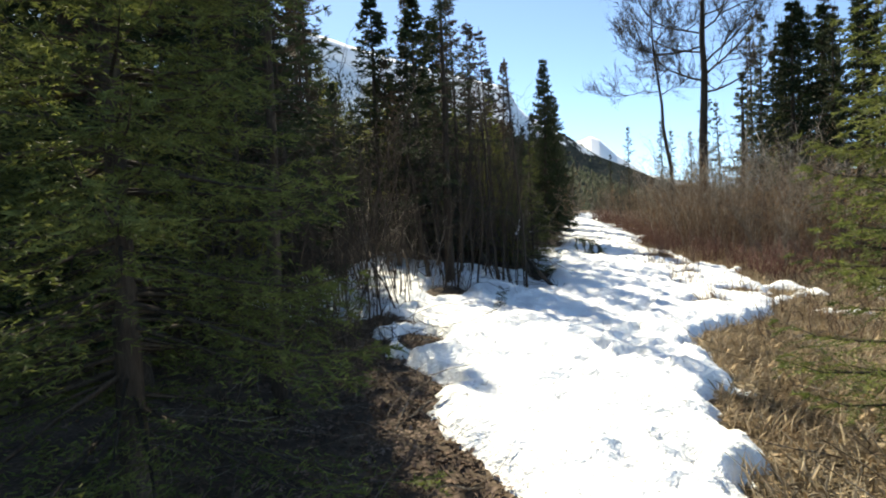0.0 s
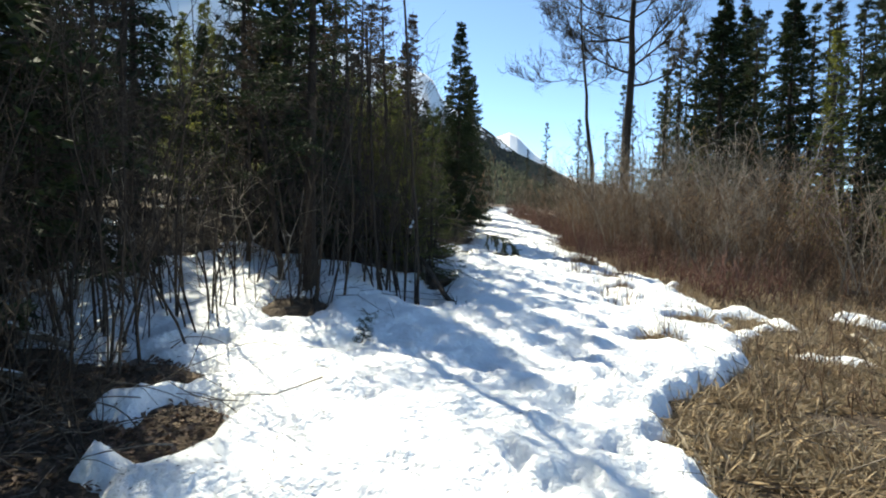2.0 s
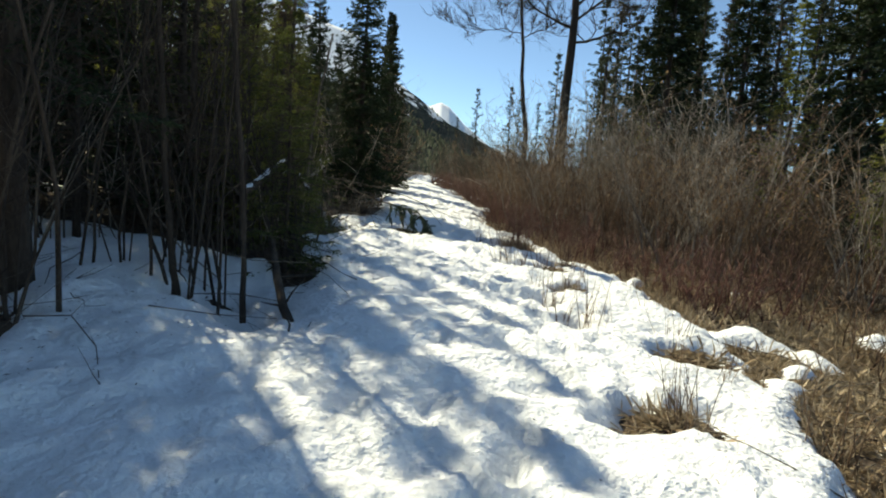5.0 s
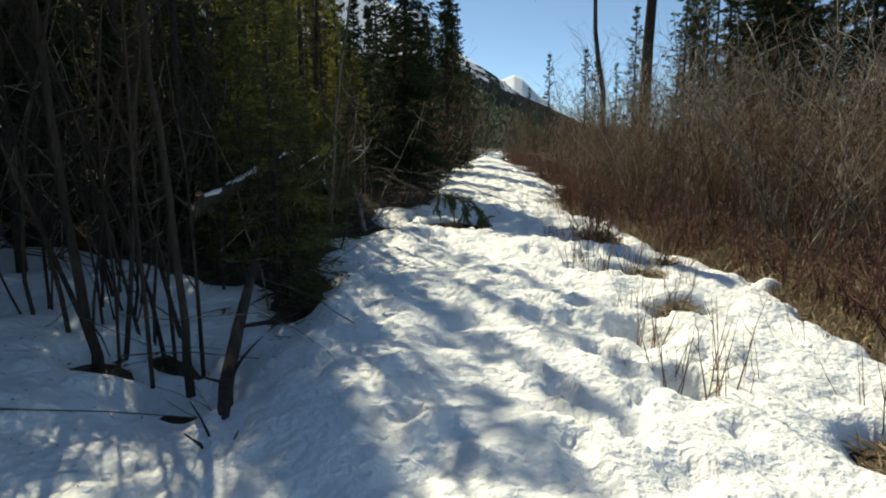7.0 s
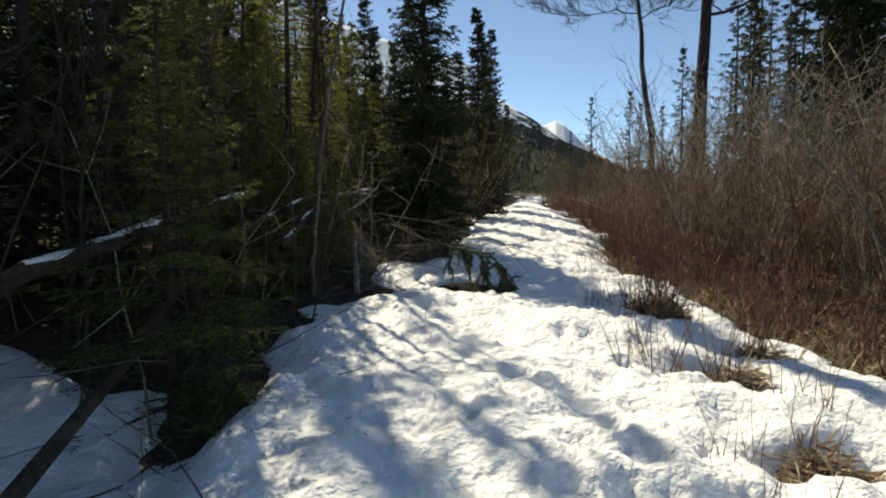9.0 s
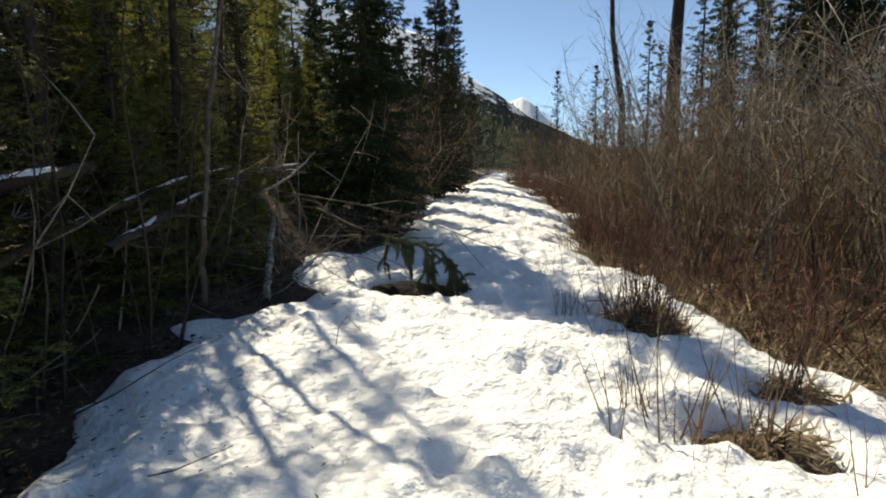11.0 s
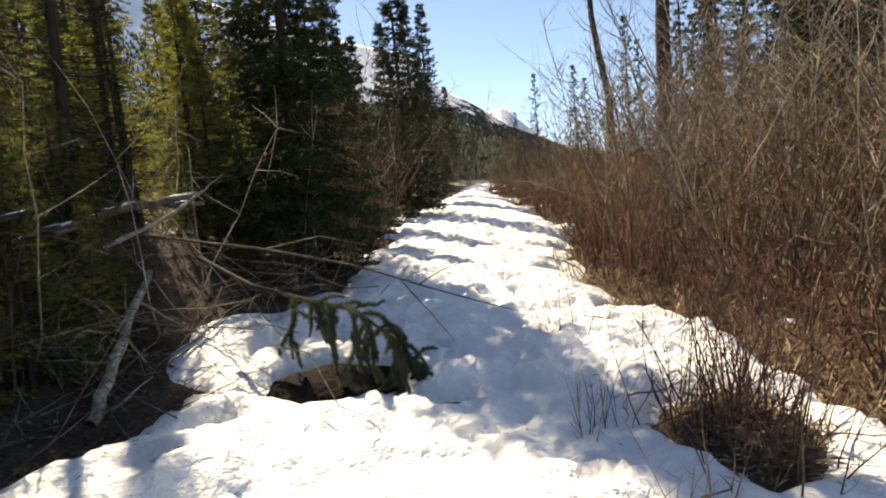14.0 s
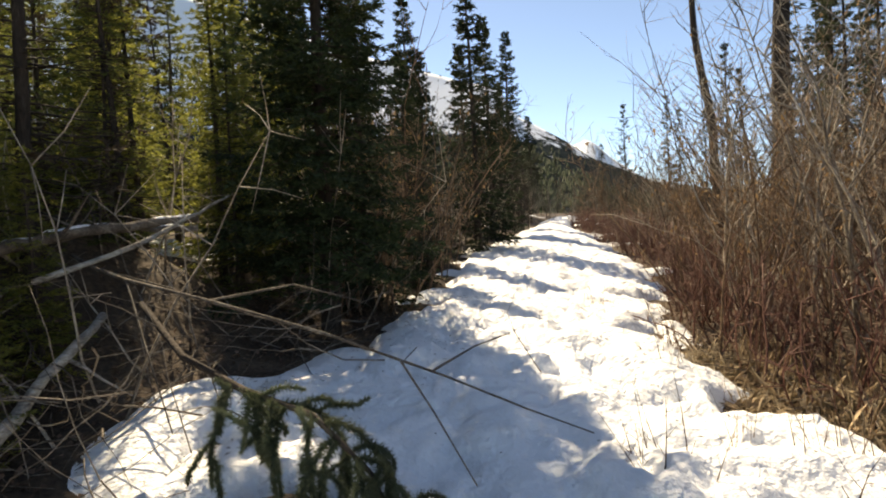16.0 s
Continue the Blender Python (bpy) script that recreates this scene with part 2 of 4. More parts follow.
def mesh_from(name, verts, faces, mat, smooth=True):
    me = bpy.data.meshes.new(name)
    verts = np.asarray(verts, np.float32).reshape(-1, 3)
    sizes = np.array([len(f) for f in faces], np.int32) if not isinstance(faces, np.ndarray) else np.full(len(faces), faces.shape[1], np.int32)
    loops = np.concatenate([np.asarray(f, np.int32) for f in faces]) if not isinstance(faces, np.ndarray) else faces.astype(np.int32).ravel()
    me.vertices.add(len(verts))
    me.vertices.foreach_set("co", verts.ravel())
    me.loops.add(len(loops))
    me.loops.foreach_set("vertex_index", loops)
    me.polygons.add(len(sizes))
    me.polygons.foreach_set("loop_start", np.concatenate([[0], np.cumsum(sizes)[:-1]]).astype(np.int32))
    me.update(calc_edges=True)
    me.validate()
    me.materials.append(mat)
    if smooth:
        me.polygons.foreach_set("use_smooth", np.ones(len(me.polygons), bool))
    return me


def sheet(xs, ys, z, keep=None):
    nx, ny = len(xs), len(ys)
    gx, gy = np.meshgrid(xs, ys)
    v = np.stack([gx, gy, z], -1).reshape(-1, 3)
    i = (np.arange(ny - 1)[:, None] * nx + np.arange(nx - 1)[None]).ravel()
    f = np.stack([i, i + 1, i + nx + 1, i + nx], -1)
    if keep is not None:
        k = keep.ravel()
        f = f[k[f].any(1)]
        used = np.zeros(len(v), bool)
        used[f.ravel()] = True
        index = np.cumsum(used) - 1
        v, f = v[used], index[f]
    return v, f


def spread_axis(lo, hi, fine, reach):
    core = list(np.arange(lo, hi + fine / 2, fine))
    d, right, left = fine, [core[-1]], [core[0]]
    while right[-1] < reach:
        d *= 1.18
        right.append(right[-1] + d)
        left.append(left[-1] - d)
    return np.array(left[:0:-1] + core + right[1:])


gx, gy = spread_axis(-8, 14, 0.16, 1500), spread_axis(-4, 34, 0.16, 1500)
X, Y = np.meshgrid(gx, gy)
v, f = sheet(gx, gy, land(X, Y))
ground = tagged(new("ground", mesh_from("ground", v, f, SOIL)), "brown forest soil with thawed earth and old litter", "ground", kind="structure")

sx = np.arange(-9, 17, 0.055)
sy = np.concatenate([np.arange(-7, 1.4, 0.2), np.arange(1.4, 22, 0.055), np.arange(22, 34, 0.1), np.arange(34, 60, 0.25)])
X, Y = np.meshgrid(sx, sy)
depth = snow_depth(X, Y)
v, f = sheet(sx, sy, land(X, Y) + depth, depth > -0.02)
tagged(new("snow", mesh_from("snow", v, f, SNOW)), "old trodden snow lying on the trail, melting back at its edges", "snow", kind="structure")


# ---- building blocks for plants ----
class Bits:
    """Gathers tubes and blades into one mesh."""

    def __init__(self):
        self.v, self.f, self.n = [], [], 0

    def tube(self, pts, r0, r1, sides=4):
        pts = np.asarray(pts, float)
        k = len(pts)
        along = np.gradient(pts, axis=0)
        along /= np.linalg.norm(along, axis=1)[:, None] + 1e-9
        ref = np.array((0.31, 0.87, 0.38)) if abs(along[0][2]) > 0.6 else np.array((0.1, 0.05, 1.0))
        a = np.cross(along, ref)
        a /= np.linalg.norm(a, axis=1)[:, None] + 1e-9
        b = np.cross(along, a)
        r = np.linspace(r0, r1, k) if np.isscalar(r0) else np.asarray(r0)
        ang = np.arange(sides) * 2 * math.pi / sides
        ring = pts[:, None] + r[:, None, None] * (np.cos(ang)[None, :, None] * a[:, None] + np.sin(ang)[None, :, None] * b[:, None])
        self.v.append(ring.reshape(-1, 3))
        i = np.arange(k - 1)[:, None] * sides
        j = np.arange(sides)[None]
        q = np.stack([i + j, i + (j + 1) % sides, i + sides + (j + 1) % sides, i + sides + j], -1).reshape(-1, 4) + self.n
        self.f.append(q[:, (0, 1, 2)])
        self.f.append(q[:, (0, 2, 3)])
        cap = np.array([[self.n + (k - 1) * sides, self.n + (k - 1) * sides + s, self.n + (k - 1) * sides + s + 1] for s in range(1, sides - 1)])
        self.f.append(cap)
        self.n += k * sides

    def blades(self, base, tip, side):
        """Slim triangles: base +- side to tip."""
        m = len(base)
        self.v.append(np.stack([base - side, base + side, tip], 1).reshape(-1, 3))
        self.f.append(np.arange(3 * m).reshape(m, 3) + self.n)
        self.n += 3 * m

    def leaves(self, base, tip, side, sag):
        """Bent quads with a fold: four points."""
        m = len(base)
        mid = (base + tip) / 2 + sag
        self.v.append(np.stack([base, mid + side, tip, mid - side], 1).reshape(-1, 3))
        i = np.arange(m)[:, None] * 4 + self.n
        self.f.append(np.concatenate([i + (0, 1, 2), i + (0, 2, 3)]))
        self.n += 4 * m

    def mesh(self, name, mat, smooth=True):
        return mesh_from(name, np.concatenate(self.v), np.concatenate(self.f), mat, smooth)


def bend(start, direction, length, segs, rng, wander=0.15, lift=0.0):
    p, d = np.array(start, float), np.array(direction, float)
    d /= np.linalg.norm(d)
    out = [p.copy()]
    for _ in range(segs):
        d = d + rng.normal(0, wander, 3) + (0, 0, lift / segs)
        d /= np.linalg.norm(d)
        p = p + d * length / segs
        out.append(p.copy())
    return np.array(out)


def thing(name, meshes, label, category, group=""):
    """An empty at the base with one mesh for each part."""
    ob = tagged(new(name), label, category, group)
    ob.empty_display_size = 0.1
    made = []
    for part_name, me, *under in meshes:
        p = new(part_name, me)
        p.parent = made[under[0]] if under else ob
        made.append(p)
        if part_name in ("branchwork", "crown", "twigwork", "budwork"):
            p["kind"] = "stuff"
    return ob


def place(ob, x, y, turn=0.0, size=1.0, lean=(0, 0), sink=0.05, copy=True, tall=1.0):
    m = pose(x, y, ground_at(x, y) - sink, lean[0], lean[1], turn)
    if copy:
        ob = copy_thing(ob, m)
    else:
        ob.matrix_basis = m
    ob.scale = (size, size, size * tall)
    return ob


def conifer(height, radius, seed, start=0.06, gap=0.24, per=5, twig_gap=0.16, tufts=5, needle=0.075, droop=0.35, trunk=0.09, thin=0.0, bare_below=0.0, needles=NEEDLE, ragged=0.25, width=0.17, twig_most=0.5):
    """Meshes of trunk, limbs and crown of a spruce or fir with whorled, drooping boughs."""
    rng = np.random.default_rng(seed)
    t, limbs, crown = Bits(), Bits(), Bits()
    wob = np.cumsum(rng.normal(0, 0.012, (9, 2)), 0)
    tz = np.linspace(0, height, 9)
    tp = np.column_stack([wob[:, 0] * height / 6, wob[:, 1] * height / 6, tz])
    t.tube(tp, np.array([trunk * 1.35] + list(trunk * np.linspace(1, 0.08, 8))), 0, 8)
    z = start * height
    while z < height * 0.985:
        f = z / height
        cx, cy = np.interp(z, tz, tp[:, 0]), np.interp(z, tz, tp[:, 1])
        reach = radius * ((1 - f) ** 0.85 + 0.04) * (0.55 + 0.45 * min(1, (f + 0.02) / 0.16))
        for _ in range(per):
            if rng.random() < thin:
                continue
            az = rng.uniform(0, 2 * math.pi)
            length = max(0.12, reach * rng.uniform(1 - ragged * 1.6, 1 + ragged * 0.5))
            up = 0.45 * f - droop * (1 - f) * 0.6 + rng.normal(0, 0.08)
            zz = z + rng.uniform(-0.5, 0.5) * gap
            k = np.linspace(0, 1, 5)
            hx, hy = math.cos(az), math.sin(az)
            dz = up * k * length - droop * length * (k ** 2) * 0.6 + 0.28 * length * k ** 4
            bow = rng.normal(0, 0.06) * length * k ** 2
            spine = np.column_stack([cx + hx * k * length - hy * bow, cy + hy * k * length + hx * bow, zz + dz])
            limbs.tube(spine, max(0.004, 0.016 * length ** 0.7), 0.002, 3)
            if f < bare_below and rng.random() < 0.85:
                continue
            n = max(3, int(length / twig_gap))
            s = np.repeat((np.arange(n) + rng.uniform(0.2, 0.9, n)) / n, 2)
            s = 0.16 + 0.84 * s
            base = np.column_stack([np.interp(s, k, spine[:, c]) for c in range(3)])
            hand = np.tile((1, -1), n)
            ahead = np.array((hx, hy, 0.0))
            across = np.array((-hy, hx, 0.0))
            ang = rng.uniform(0.6, 1.15, 2 * n)
            wayv = ahead * np.cos(ang)[:, None] + across * (hand * np.sin(ang))[:, None]
            wayv[:, 2] += rng.normal(-0.28 * droop - 0.08, 0.16, 2 * n)
            tl = np.clip(length * 0.42 * (1.15 - s) * rng.uniform(0.6, 1.25, 2 * n) + 0.05, 0.06, twig_most)
            tl[-2:] *= 0.6
            q = (np.arange(tufts) + 0.3) / tufts
            pts = base[:, None] + wayv[:, None] * (tl[:, None] * q[None])[..., None]
            pts[..., 2] -= (tl[:, None] * q[None] ** 2) * 0.25 * droop
            pts = pts.reshape(-1, 3)
            wv = np.repeat(wayv, tufts, 0)
            m = len(pts)
            for turn in (1, -1):
                out = np.cross(wv, (0, 0, 1.0)) * turn * rng.uniform(0.35, 0.95, (m, 1)) + wv * rng.uniform(0.4, 0.9, (m, 1))
                out[:, 2] += rng.normal(0.05, 0.4, m)
                out /= np.linalg.norm(out, axis=1)[:, None] + 1e-9
                ln_ = needle * rng.uniform(0.6, 1.35, (m, 1))
                side = np.cross(out, rng.normal(0, 1, (m, 3)))
                side *= needle * width / (np.linalg.norm(side, axis=1)[:, None] + 1e-9)
                crown.blades(pts, pts + out * ln_, side)
        z += gap * rng.uniform(0.7, 1.2)
    return [("trunk", t.mesh("trunk", BARK)), ("branchwork", limbs.mesh("branchwork", BARK)), ("crown", crown.mesh("crown", needles, False))]


def shrub(height, stems, seed, mat, spread=0.5, twigs=9, sub=2, radius=0.013, segs=6, wander=0.07, buds=0):
    """Meshes of a leafless shrub: stems out of one root, twigs on every stem."""
    rng = np.random.default_rng(seed)
    wood, fine_of, bud = [], [], Bits()
    for _ in range(stems):
        az, out = rng.uniform(0, 2 * math.pi), rng.uniform(0.05, spread)
        h = height * rng.uniform(0.55, 1.05)
        root = (rng.normal(0, 0.09 * height ** 0.5), rng.normal(0, 0.09 * height ** 0.5), 0)
        stem = bend(root, (out * math.cos(az), out * math.sin(az), 1), h, segs, rng, wander, 0.12)
        r = radius * rng.uniform(0.6, 1.3)
        wood.append(Bits())
        fine = Bits()
        fine_of.append(fine)
        wood[-1].tube(stem, r, r * 0.18, 5)
        for _ in range(twigs):
            s = rng.uniform(0.22, 0.98)
            p = np.array([np.interp(s * segs, np.arange(segs + 1), stem[:, c]) for c in range(3)])
            a2 = rng.uniform(0, 2 * math.pi)
            tw = bend(p, (0.75 * math.cos(a2), 0.75 * math.sin(a2), rng.uniform(0.35, 1.1)), h * rng.uniform(0.12, 0.32) * (1.2 - 0.6 * s), 3, rng, 0.14, 0.15)
            fine.tube(tw, r * 0.38, r * 0.1, 3)
            for _ in range(sub):
                p2 = tw[rng.integers(1, 4)]
                a3 = rng.uniform(0, 2 * math.pi)
                t2 = bend(p2, (0.8 * math.cos(a3), 0.8 * math.sin(a3), rng.uniform(0.2, 1.0)), h * rng.uniform(0.05, 0.13), 2, rng, 0.15)
                fine.tube(t2, r * 0.2, r * 0.08, 3)
                if buds:
                    b = t2[rng.integers(1, 3, buds)] + rng.normal(0, 0.02, (buds, 3))
                    bud.blades(b, b + rng.normal(0, 0.012, (buds, 3)) + (0, 0, 0.03), rng.normal(0, 0.008, (buds, 3)))
    parts = [("stem", w.mesh("stem", mat)) for w in wood] + [("twigwork", w.mesh("twigwork", mat), i) for i, w in enumerate(fine_of) if w.v]
    if buds:
        parts.append(("budwork", bud.mesh("budwork", BUD, False)))
    return parts


def bare_tree(height, seed, mat, trunk=0.24, lean=(-0.07, 0.0), limbs=16, level=3, crown_from=0.3):
    """Meshes of a leafless broad-leaved tree with crooked limbs that fork down to twigs."""
    rng = np.random.default_rng(seed)
    t, l, tw = Bits(), Bits(), Bits()
    k = 12
    zz = np.linspace(0, height, k)
    sway = np.cumsum(rng.normal(0, 0.07, (k, 2)), 0)
    tp = np.column_stack([sway[:, 0] + lean[0] * zz, sway[:, 1] + lean[1] * zz, zz])
    rr = trunk * np.array([1.3] + list(np.linspace(1, 0.14, k - 1)))
    t.tube(tp, rr, 0, 10)

    def grow(p, d, length, r, deep):
        path = bend(p, d, length, 6, rng, 0.22, 0.55) if deep else bend(p, d, length, 3, rng, 0.2, 0.2)
        (l if deep > 1 else tw).tube(path, r, r * 0.35, 5 if deep > 1 else 3)
        if deep == 0:
            return
        for _ in range(8):
            i = rng.integers(1, 7)
            way = path[i] - path[i - 1]
            way = way / np.linalg.norm(way) + rng.normal(0, 0.5, 3) + (0, 0, 0.22)
            grow(path[i], way, length * rng.uniform(0.32, 0.6), max(0.0075, r * 0.46), deep - 1)

    for i in range(limbs):
        s = crown_from + (0.97 - crown_from) * (i + rng.random()) / limbs
        p = np.array([np.interp(s * height, zz, tp[:, c]) for c in range(3)])
        az = rng.uniform(0, 2 * math.pi)
        grow(p, (math.cos(az), math.sin(az), rng.uniform(-0.05, 0.5)), height * rng.uniform(0.2, 0.36) * (1.25 - s * 0.7), trunk * 0.34 * (1.2 - s), level)
    return [(n, bits.mesh(n, mat)) for n, bits in (("trunk", t), ("branchwork", l), ("twigwork", tw)) if bits.v]


# ---- the mountain ----
def slope_at(B, S, bearings, rises, dist, deep, seed, rough):
    """A point on a mountainside: bearing B, and S from its foot (0) to its crest (1)."""
    crest = np.tan(np.radians(np.interp(np.degrees(B), bearings, rises))) * dist
    R = dist - deep * (1 - S)
    x, y = R * np.sin(B), R * np.cos(B)
    Z = (crest + 2) * S ** 1.25 - 3 + rough * (0.2 + S) * fbm(x, y, deep * 0.28, 4, seed) * S * (1.15 - S)
    return x, y, Z


def ridge_mesh(name, bearings, rises, dist, deep, mat, seed, rough):
    b = np.radians(np.linspace(bearings[0], bearings[-1], 220))
    rows = 40
    B, S = np.meshgrid(b, np.linspace(0, 1, rows))
    x, y, Z = slope_at(B, S, bearings, rises, dist, deep, seed, rough)
    n = len(b)
    v = np.stack([x, y, Z], -1).reshape(-1, 3)
    back = np.stack([(dist + deep) * np.sin(b), (dist + deep) * np.cos(b), np.full(n, -5.0)], -1)
    v = np.concatenate([v, back])
    i = (np.arange(rows)[:, None] * n + np.arange(n - 1)[None]).ravel()
    f = np.stack([i, i + 1, i + n + 1, i + n], -1)
    return mesh_from(name, v, f, mat)


def mountain_material(name, snow_from, snow_to, patch):
    m = bpy.data.materials.new(name)
    m.use_nodes = True
    n, ln = m.node_tree.nodes, m.node_tree.links
    bsdf = n["Principled BSDF"]
    bsdf.inputs["Roughness"].default_value = 1.0
    bsdf.inputs["Specular IOR Level"].default_value = 0.0
    geo = n.new("ShaderNodeNewGeometry")
    sep = n.new("ShaderNodeSeparateXYZ")
    ln.new(geo.outputs["Position"], sep.inputs[0])
    noise_a = n.new("ShaderNodeTexNoise")
    noise_a.inputs["Scale"].default_value, noise_a.inputs["Detail"].default_value = 0.045, 9
    noise_a.inputs["Roughness"].default_value = 0.68
    ln.new(geo.outputs["Position"], noise_a.inputs["Vector"])
    mul = n.new("ShaderNodeMath")
    mul.operation = "MULTIPLY_ADD"
    mul.inputs[1].default_value = patch
    ln.new(noise_a.outputs["Fac"], mul.inputs[0])
    ln.new(sep.outputs["Z"], mul.inputs[2])
    rng = n.new("ShaderNodeMapRange")
    rng.inputs["From Min"].default_value, rng.inputs["From Max"].default_value = snow_from, snow_to
    ln.new(mul.outputs[0], rng.inputs["Value"])
    noise_b = n.new("ShaderNodeTexNoise")
    noise_b.inputs["Scale"].default_value, noise_b.inputs["Detail"].default_value = 0.3, 6
    ln.new(geo.outputs["Position"], noise_b.inputs["Vector"])
    woods = n.new("ShaderNodeValToRGB")
    woods.color_ramp.elements[0].position, woods.color_ramp.elements[1].position = 0.35, 0.65
    woods.color_ramp.elements[0].color, woods.color_ramp.elements[1].color = (0.012, 0.018, 0.02, 1), (0.042, 0.048, 0.046, 1)
    ln.new(noise_b.outputs["Fac"], woods.inputs["Fac"])
    mix = n.new("ShaderNodeMix")
    mix.data_type = "RGBA"
    ln.new(rng.outputs[0], mix.inputs["Factor"])
    ln.new(woods.outputs["Color"], mix.inputs["A"])
    mix.inputs["B"].default_value = (0.82, 0.84, 0.87, 1)
    ln.new(mix.outputs["Result"], bsdf.inputs["Base Color"])
    return m


MOUNTAIN = mountain_material("mountainside", 128, 134, 120)
PEAK = mountain_material("snow_peak", 90, 130, 60)
RIDGE = ((-110, -60, -25, -10, -3, 7, 8.3, 10.5, 12.7, 14.3, 15.6, 17.0, 22, 28, 60), (14, 24, 22.5, 18.5, 16.2, 13.4, 10.9, 9.9, 8.5, 7.3, 6.3, 5.7, 3.2, 2, 1), 520, 260)
tagged(new("mountain", ridge_mesh("mountain", *RIDGE, MOUNTAIN, 3, 16)), "steep forested mountainside with snow along its ridge", "mountain", kind="structure")
tagged(new("mountain_peak", ridge_mesh("mountain_peak", (0, 6, 11, 14.0, 14.9, 15.7, 16.5, 17.2, 20, 28), (4, 6, 7, 7.7, 8.0, 7.6, 6.8, 6.1, 4, 2), 1400, 500, PEAK, 9, 20)),
       "distant mountain peak white with snow", "mountain", kind="structure")


def mountain_forest(count, seed):
    """Conifers of the mountainside, thinning out towards the snow of the ridge."""
    rng = np.random.default_rng(seed)
    B = np.radians(rng.uniform(-45, 24, count))
    S = rng.uniform(0.05, 1.0, count) ** 0.8
    x, y, z = slope_at(B, S, *RIDGE, 3, 16)
    keep = rng.random(count) > 0.985 * step(0.5, 0.78, S + 0.25 * fbm(x, y, 45, 3, 77))
    x, y, z = x[keep], y[keep], z[keep]
    m = len(x)
    h, w = rng.uniform(1.5, 3.6, m), rng.uniform(0.7, 1.4, m)
    a = np.arange(5) * 2 * math.pi / 5
    low = np.stack([x[:, None] + w[:, None] * np.cos(a), y[:, None] + w[:, None] * np.sin(a), np.repeat(z[:, None] - 1, 5, 1)], -1)
    top = np.stack([x, y, z + h], -1)[:, None]
    v = np.concatenate([low, top], 1).reshape(-1, 3)
    i = np.arange(m)[:, None] * 6
    f = np.concatenate([np.concatenate([i + q, i + (q + 1) % 5, i + 5], 1) for q in range(5)])
    return tagged(new("mountain_forest", mesh_from("mountain_forest", v, f, NEEDLE, False)), "dark conifer forest covering the mountainside", "forest", kind="stuff")


mountain_forest(18000, 78)


# ---- large trees ----
hero = thing("spruce", conifer(7.3, 1.3, 11, 0.12, 0.15, 8, 0.1, 7, 0.064, 0.5, 0.085, width=0.2), "tall dark green spruce with drooping boughs beside the trail", "tree", "trees of the woods")
place(hero, 4.05, 22.05, 20, copy=False)
slim = thing("spruce", conifer(9.5, 1.6, 12, 0.05, 0.26, 7, 0.23, 3, 0.145, 0.45, 0.12), "tall dark green spruce among bare thicket", "tree", "trees of the woods")
place(slim, 6.25, 30.5, 80, 0.78, copy=False)
place(slim, 10.4, 55.5, 200, 1.35)
place(slim, 4.75, 25.4, 140, 0.42)
dark = thing("spruce", conifer(10, 2.4, 13, 0.1, 0.3, 7, 0.25, 3, 0.19, 0.5, 0.15, width=0.2, twig_most=0.7), "old dark spruce with dense boughs in the woods", "tree", "trees of the woods")
place(dark, -0.6, 16.0, 130, 0.75, copy=False)
gaunt = thing("spruce", conifer(7.6, 1.5, 23, 0.27, 0.24, 6, 0.13, 6, 0.06, 0.6, 0.1, thin=0.25, ragged=0.45), "gaunt dark spruce with drooping limbs and a bare lower trunk", "tree", "trees of the woods")
place(gaunt, 0.1, 12.4, 0, copy=False)
place(hero, -3.9, 6.5, 90, 0.8)
near_fir = thing("fir", conifer(6.0, 1.75, 14, 0.14, 0.16, 8, 0.1, 10, 0.045, 0.45, 0.075, needles=NEEDLE_FIR, width=0.13), "young fir with soft green boughs overhanging the trail", "tree", "trees of the woods")
place(near_fir, -1.8, 3.2, 0, copy=False)
side_fir = thing("fir", conifer(4.6, 1.25, 15, 0.16, 0.17, 6, 0.09, 11, 0.042, 0.35, 0.06, needles=NEEDLE_FIR, width=0.13), "young green fir standing in dry grass beside the trail", "tree", "trees of the woods")
place(side_fir, 3.2, 3.4, 40, copy=False)
small_dark = thing("spruce", conifer(4.2, 1.0, 16, 0.05, 0.15, 6, 0.1, 7, 0.042, 0.4, 0.035, needles=NEEDLE_FIR, width=0.15), "small dense spruce at the edge of the snow", "tree", "trees of the woods")
place(small_dark, 2.25, 14.4, 0, 0.85, copy=False)
for x, y, s in ((1.7, 16.4, 0.9), (2.5, 18.7, 0.5), (2.2, 17.5, 0.5), (2.35, 19.7, 0.5), (1.2, 19.2, 0.95), (1.5, 20.4, 0.9), (0.4, 18.0, 1.0), (2.2, 21.4, 0.7), (0.3, 20.4, 1.0), (-0.5, 18.4, 1.0), (2.9, 22.6, 0.7), (0.9, 22.4, 1.0)):
    place(small_dark, x, y, 53 * (x + y), s)
# These firs carry their sunlight in the needle colour.
pole_fir = thing("fir", conifer(7.5, 1.45, 17, 0.1, 0.26, 6, 0.18, 4, 0.1, 0.4, 0.08, needles=NEEDLE_SUN_TINT), "fir in the woods with sunlight painted into its yellow-green needles", "tree", "trees of the woods")
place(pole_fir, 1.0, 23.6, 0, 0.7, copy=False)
dead = thing("spruce", conifer(9, 1.3, 18, 0.1, 0.26, 6, 0.28, 3, 0.095, 0.3, 0.08, thin=0.2, bare_below=0.6, needles=NEEDLE_DEAD), "thin dying spruce with brown twigs", "tree", "trees of the woods")
place(dead, -3.3, 14.2, 0, copy=False)
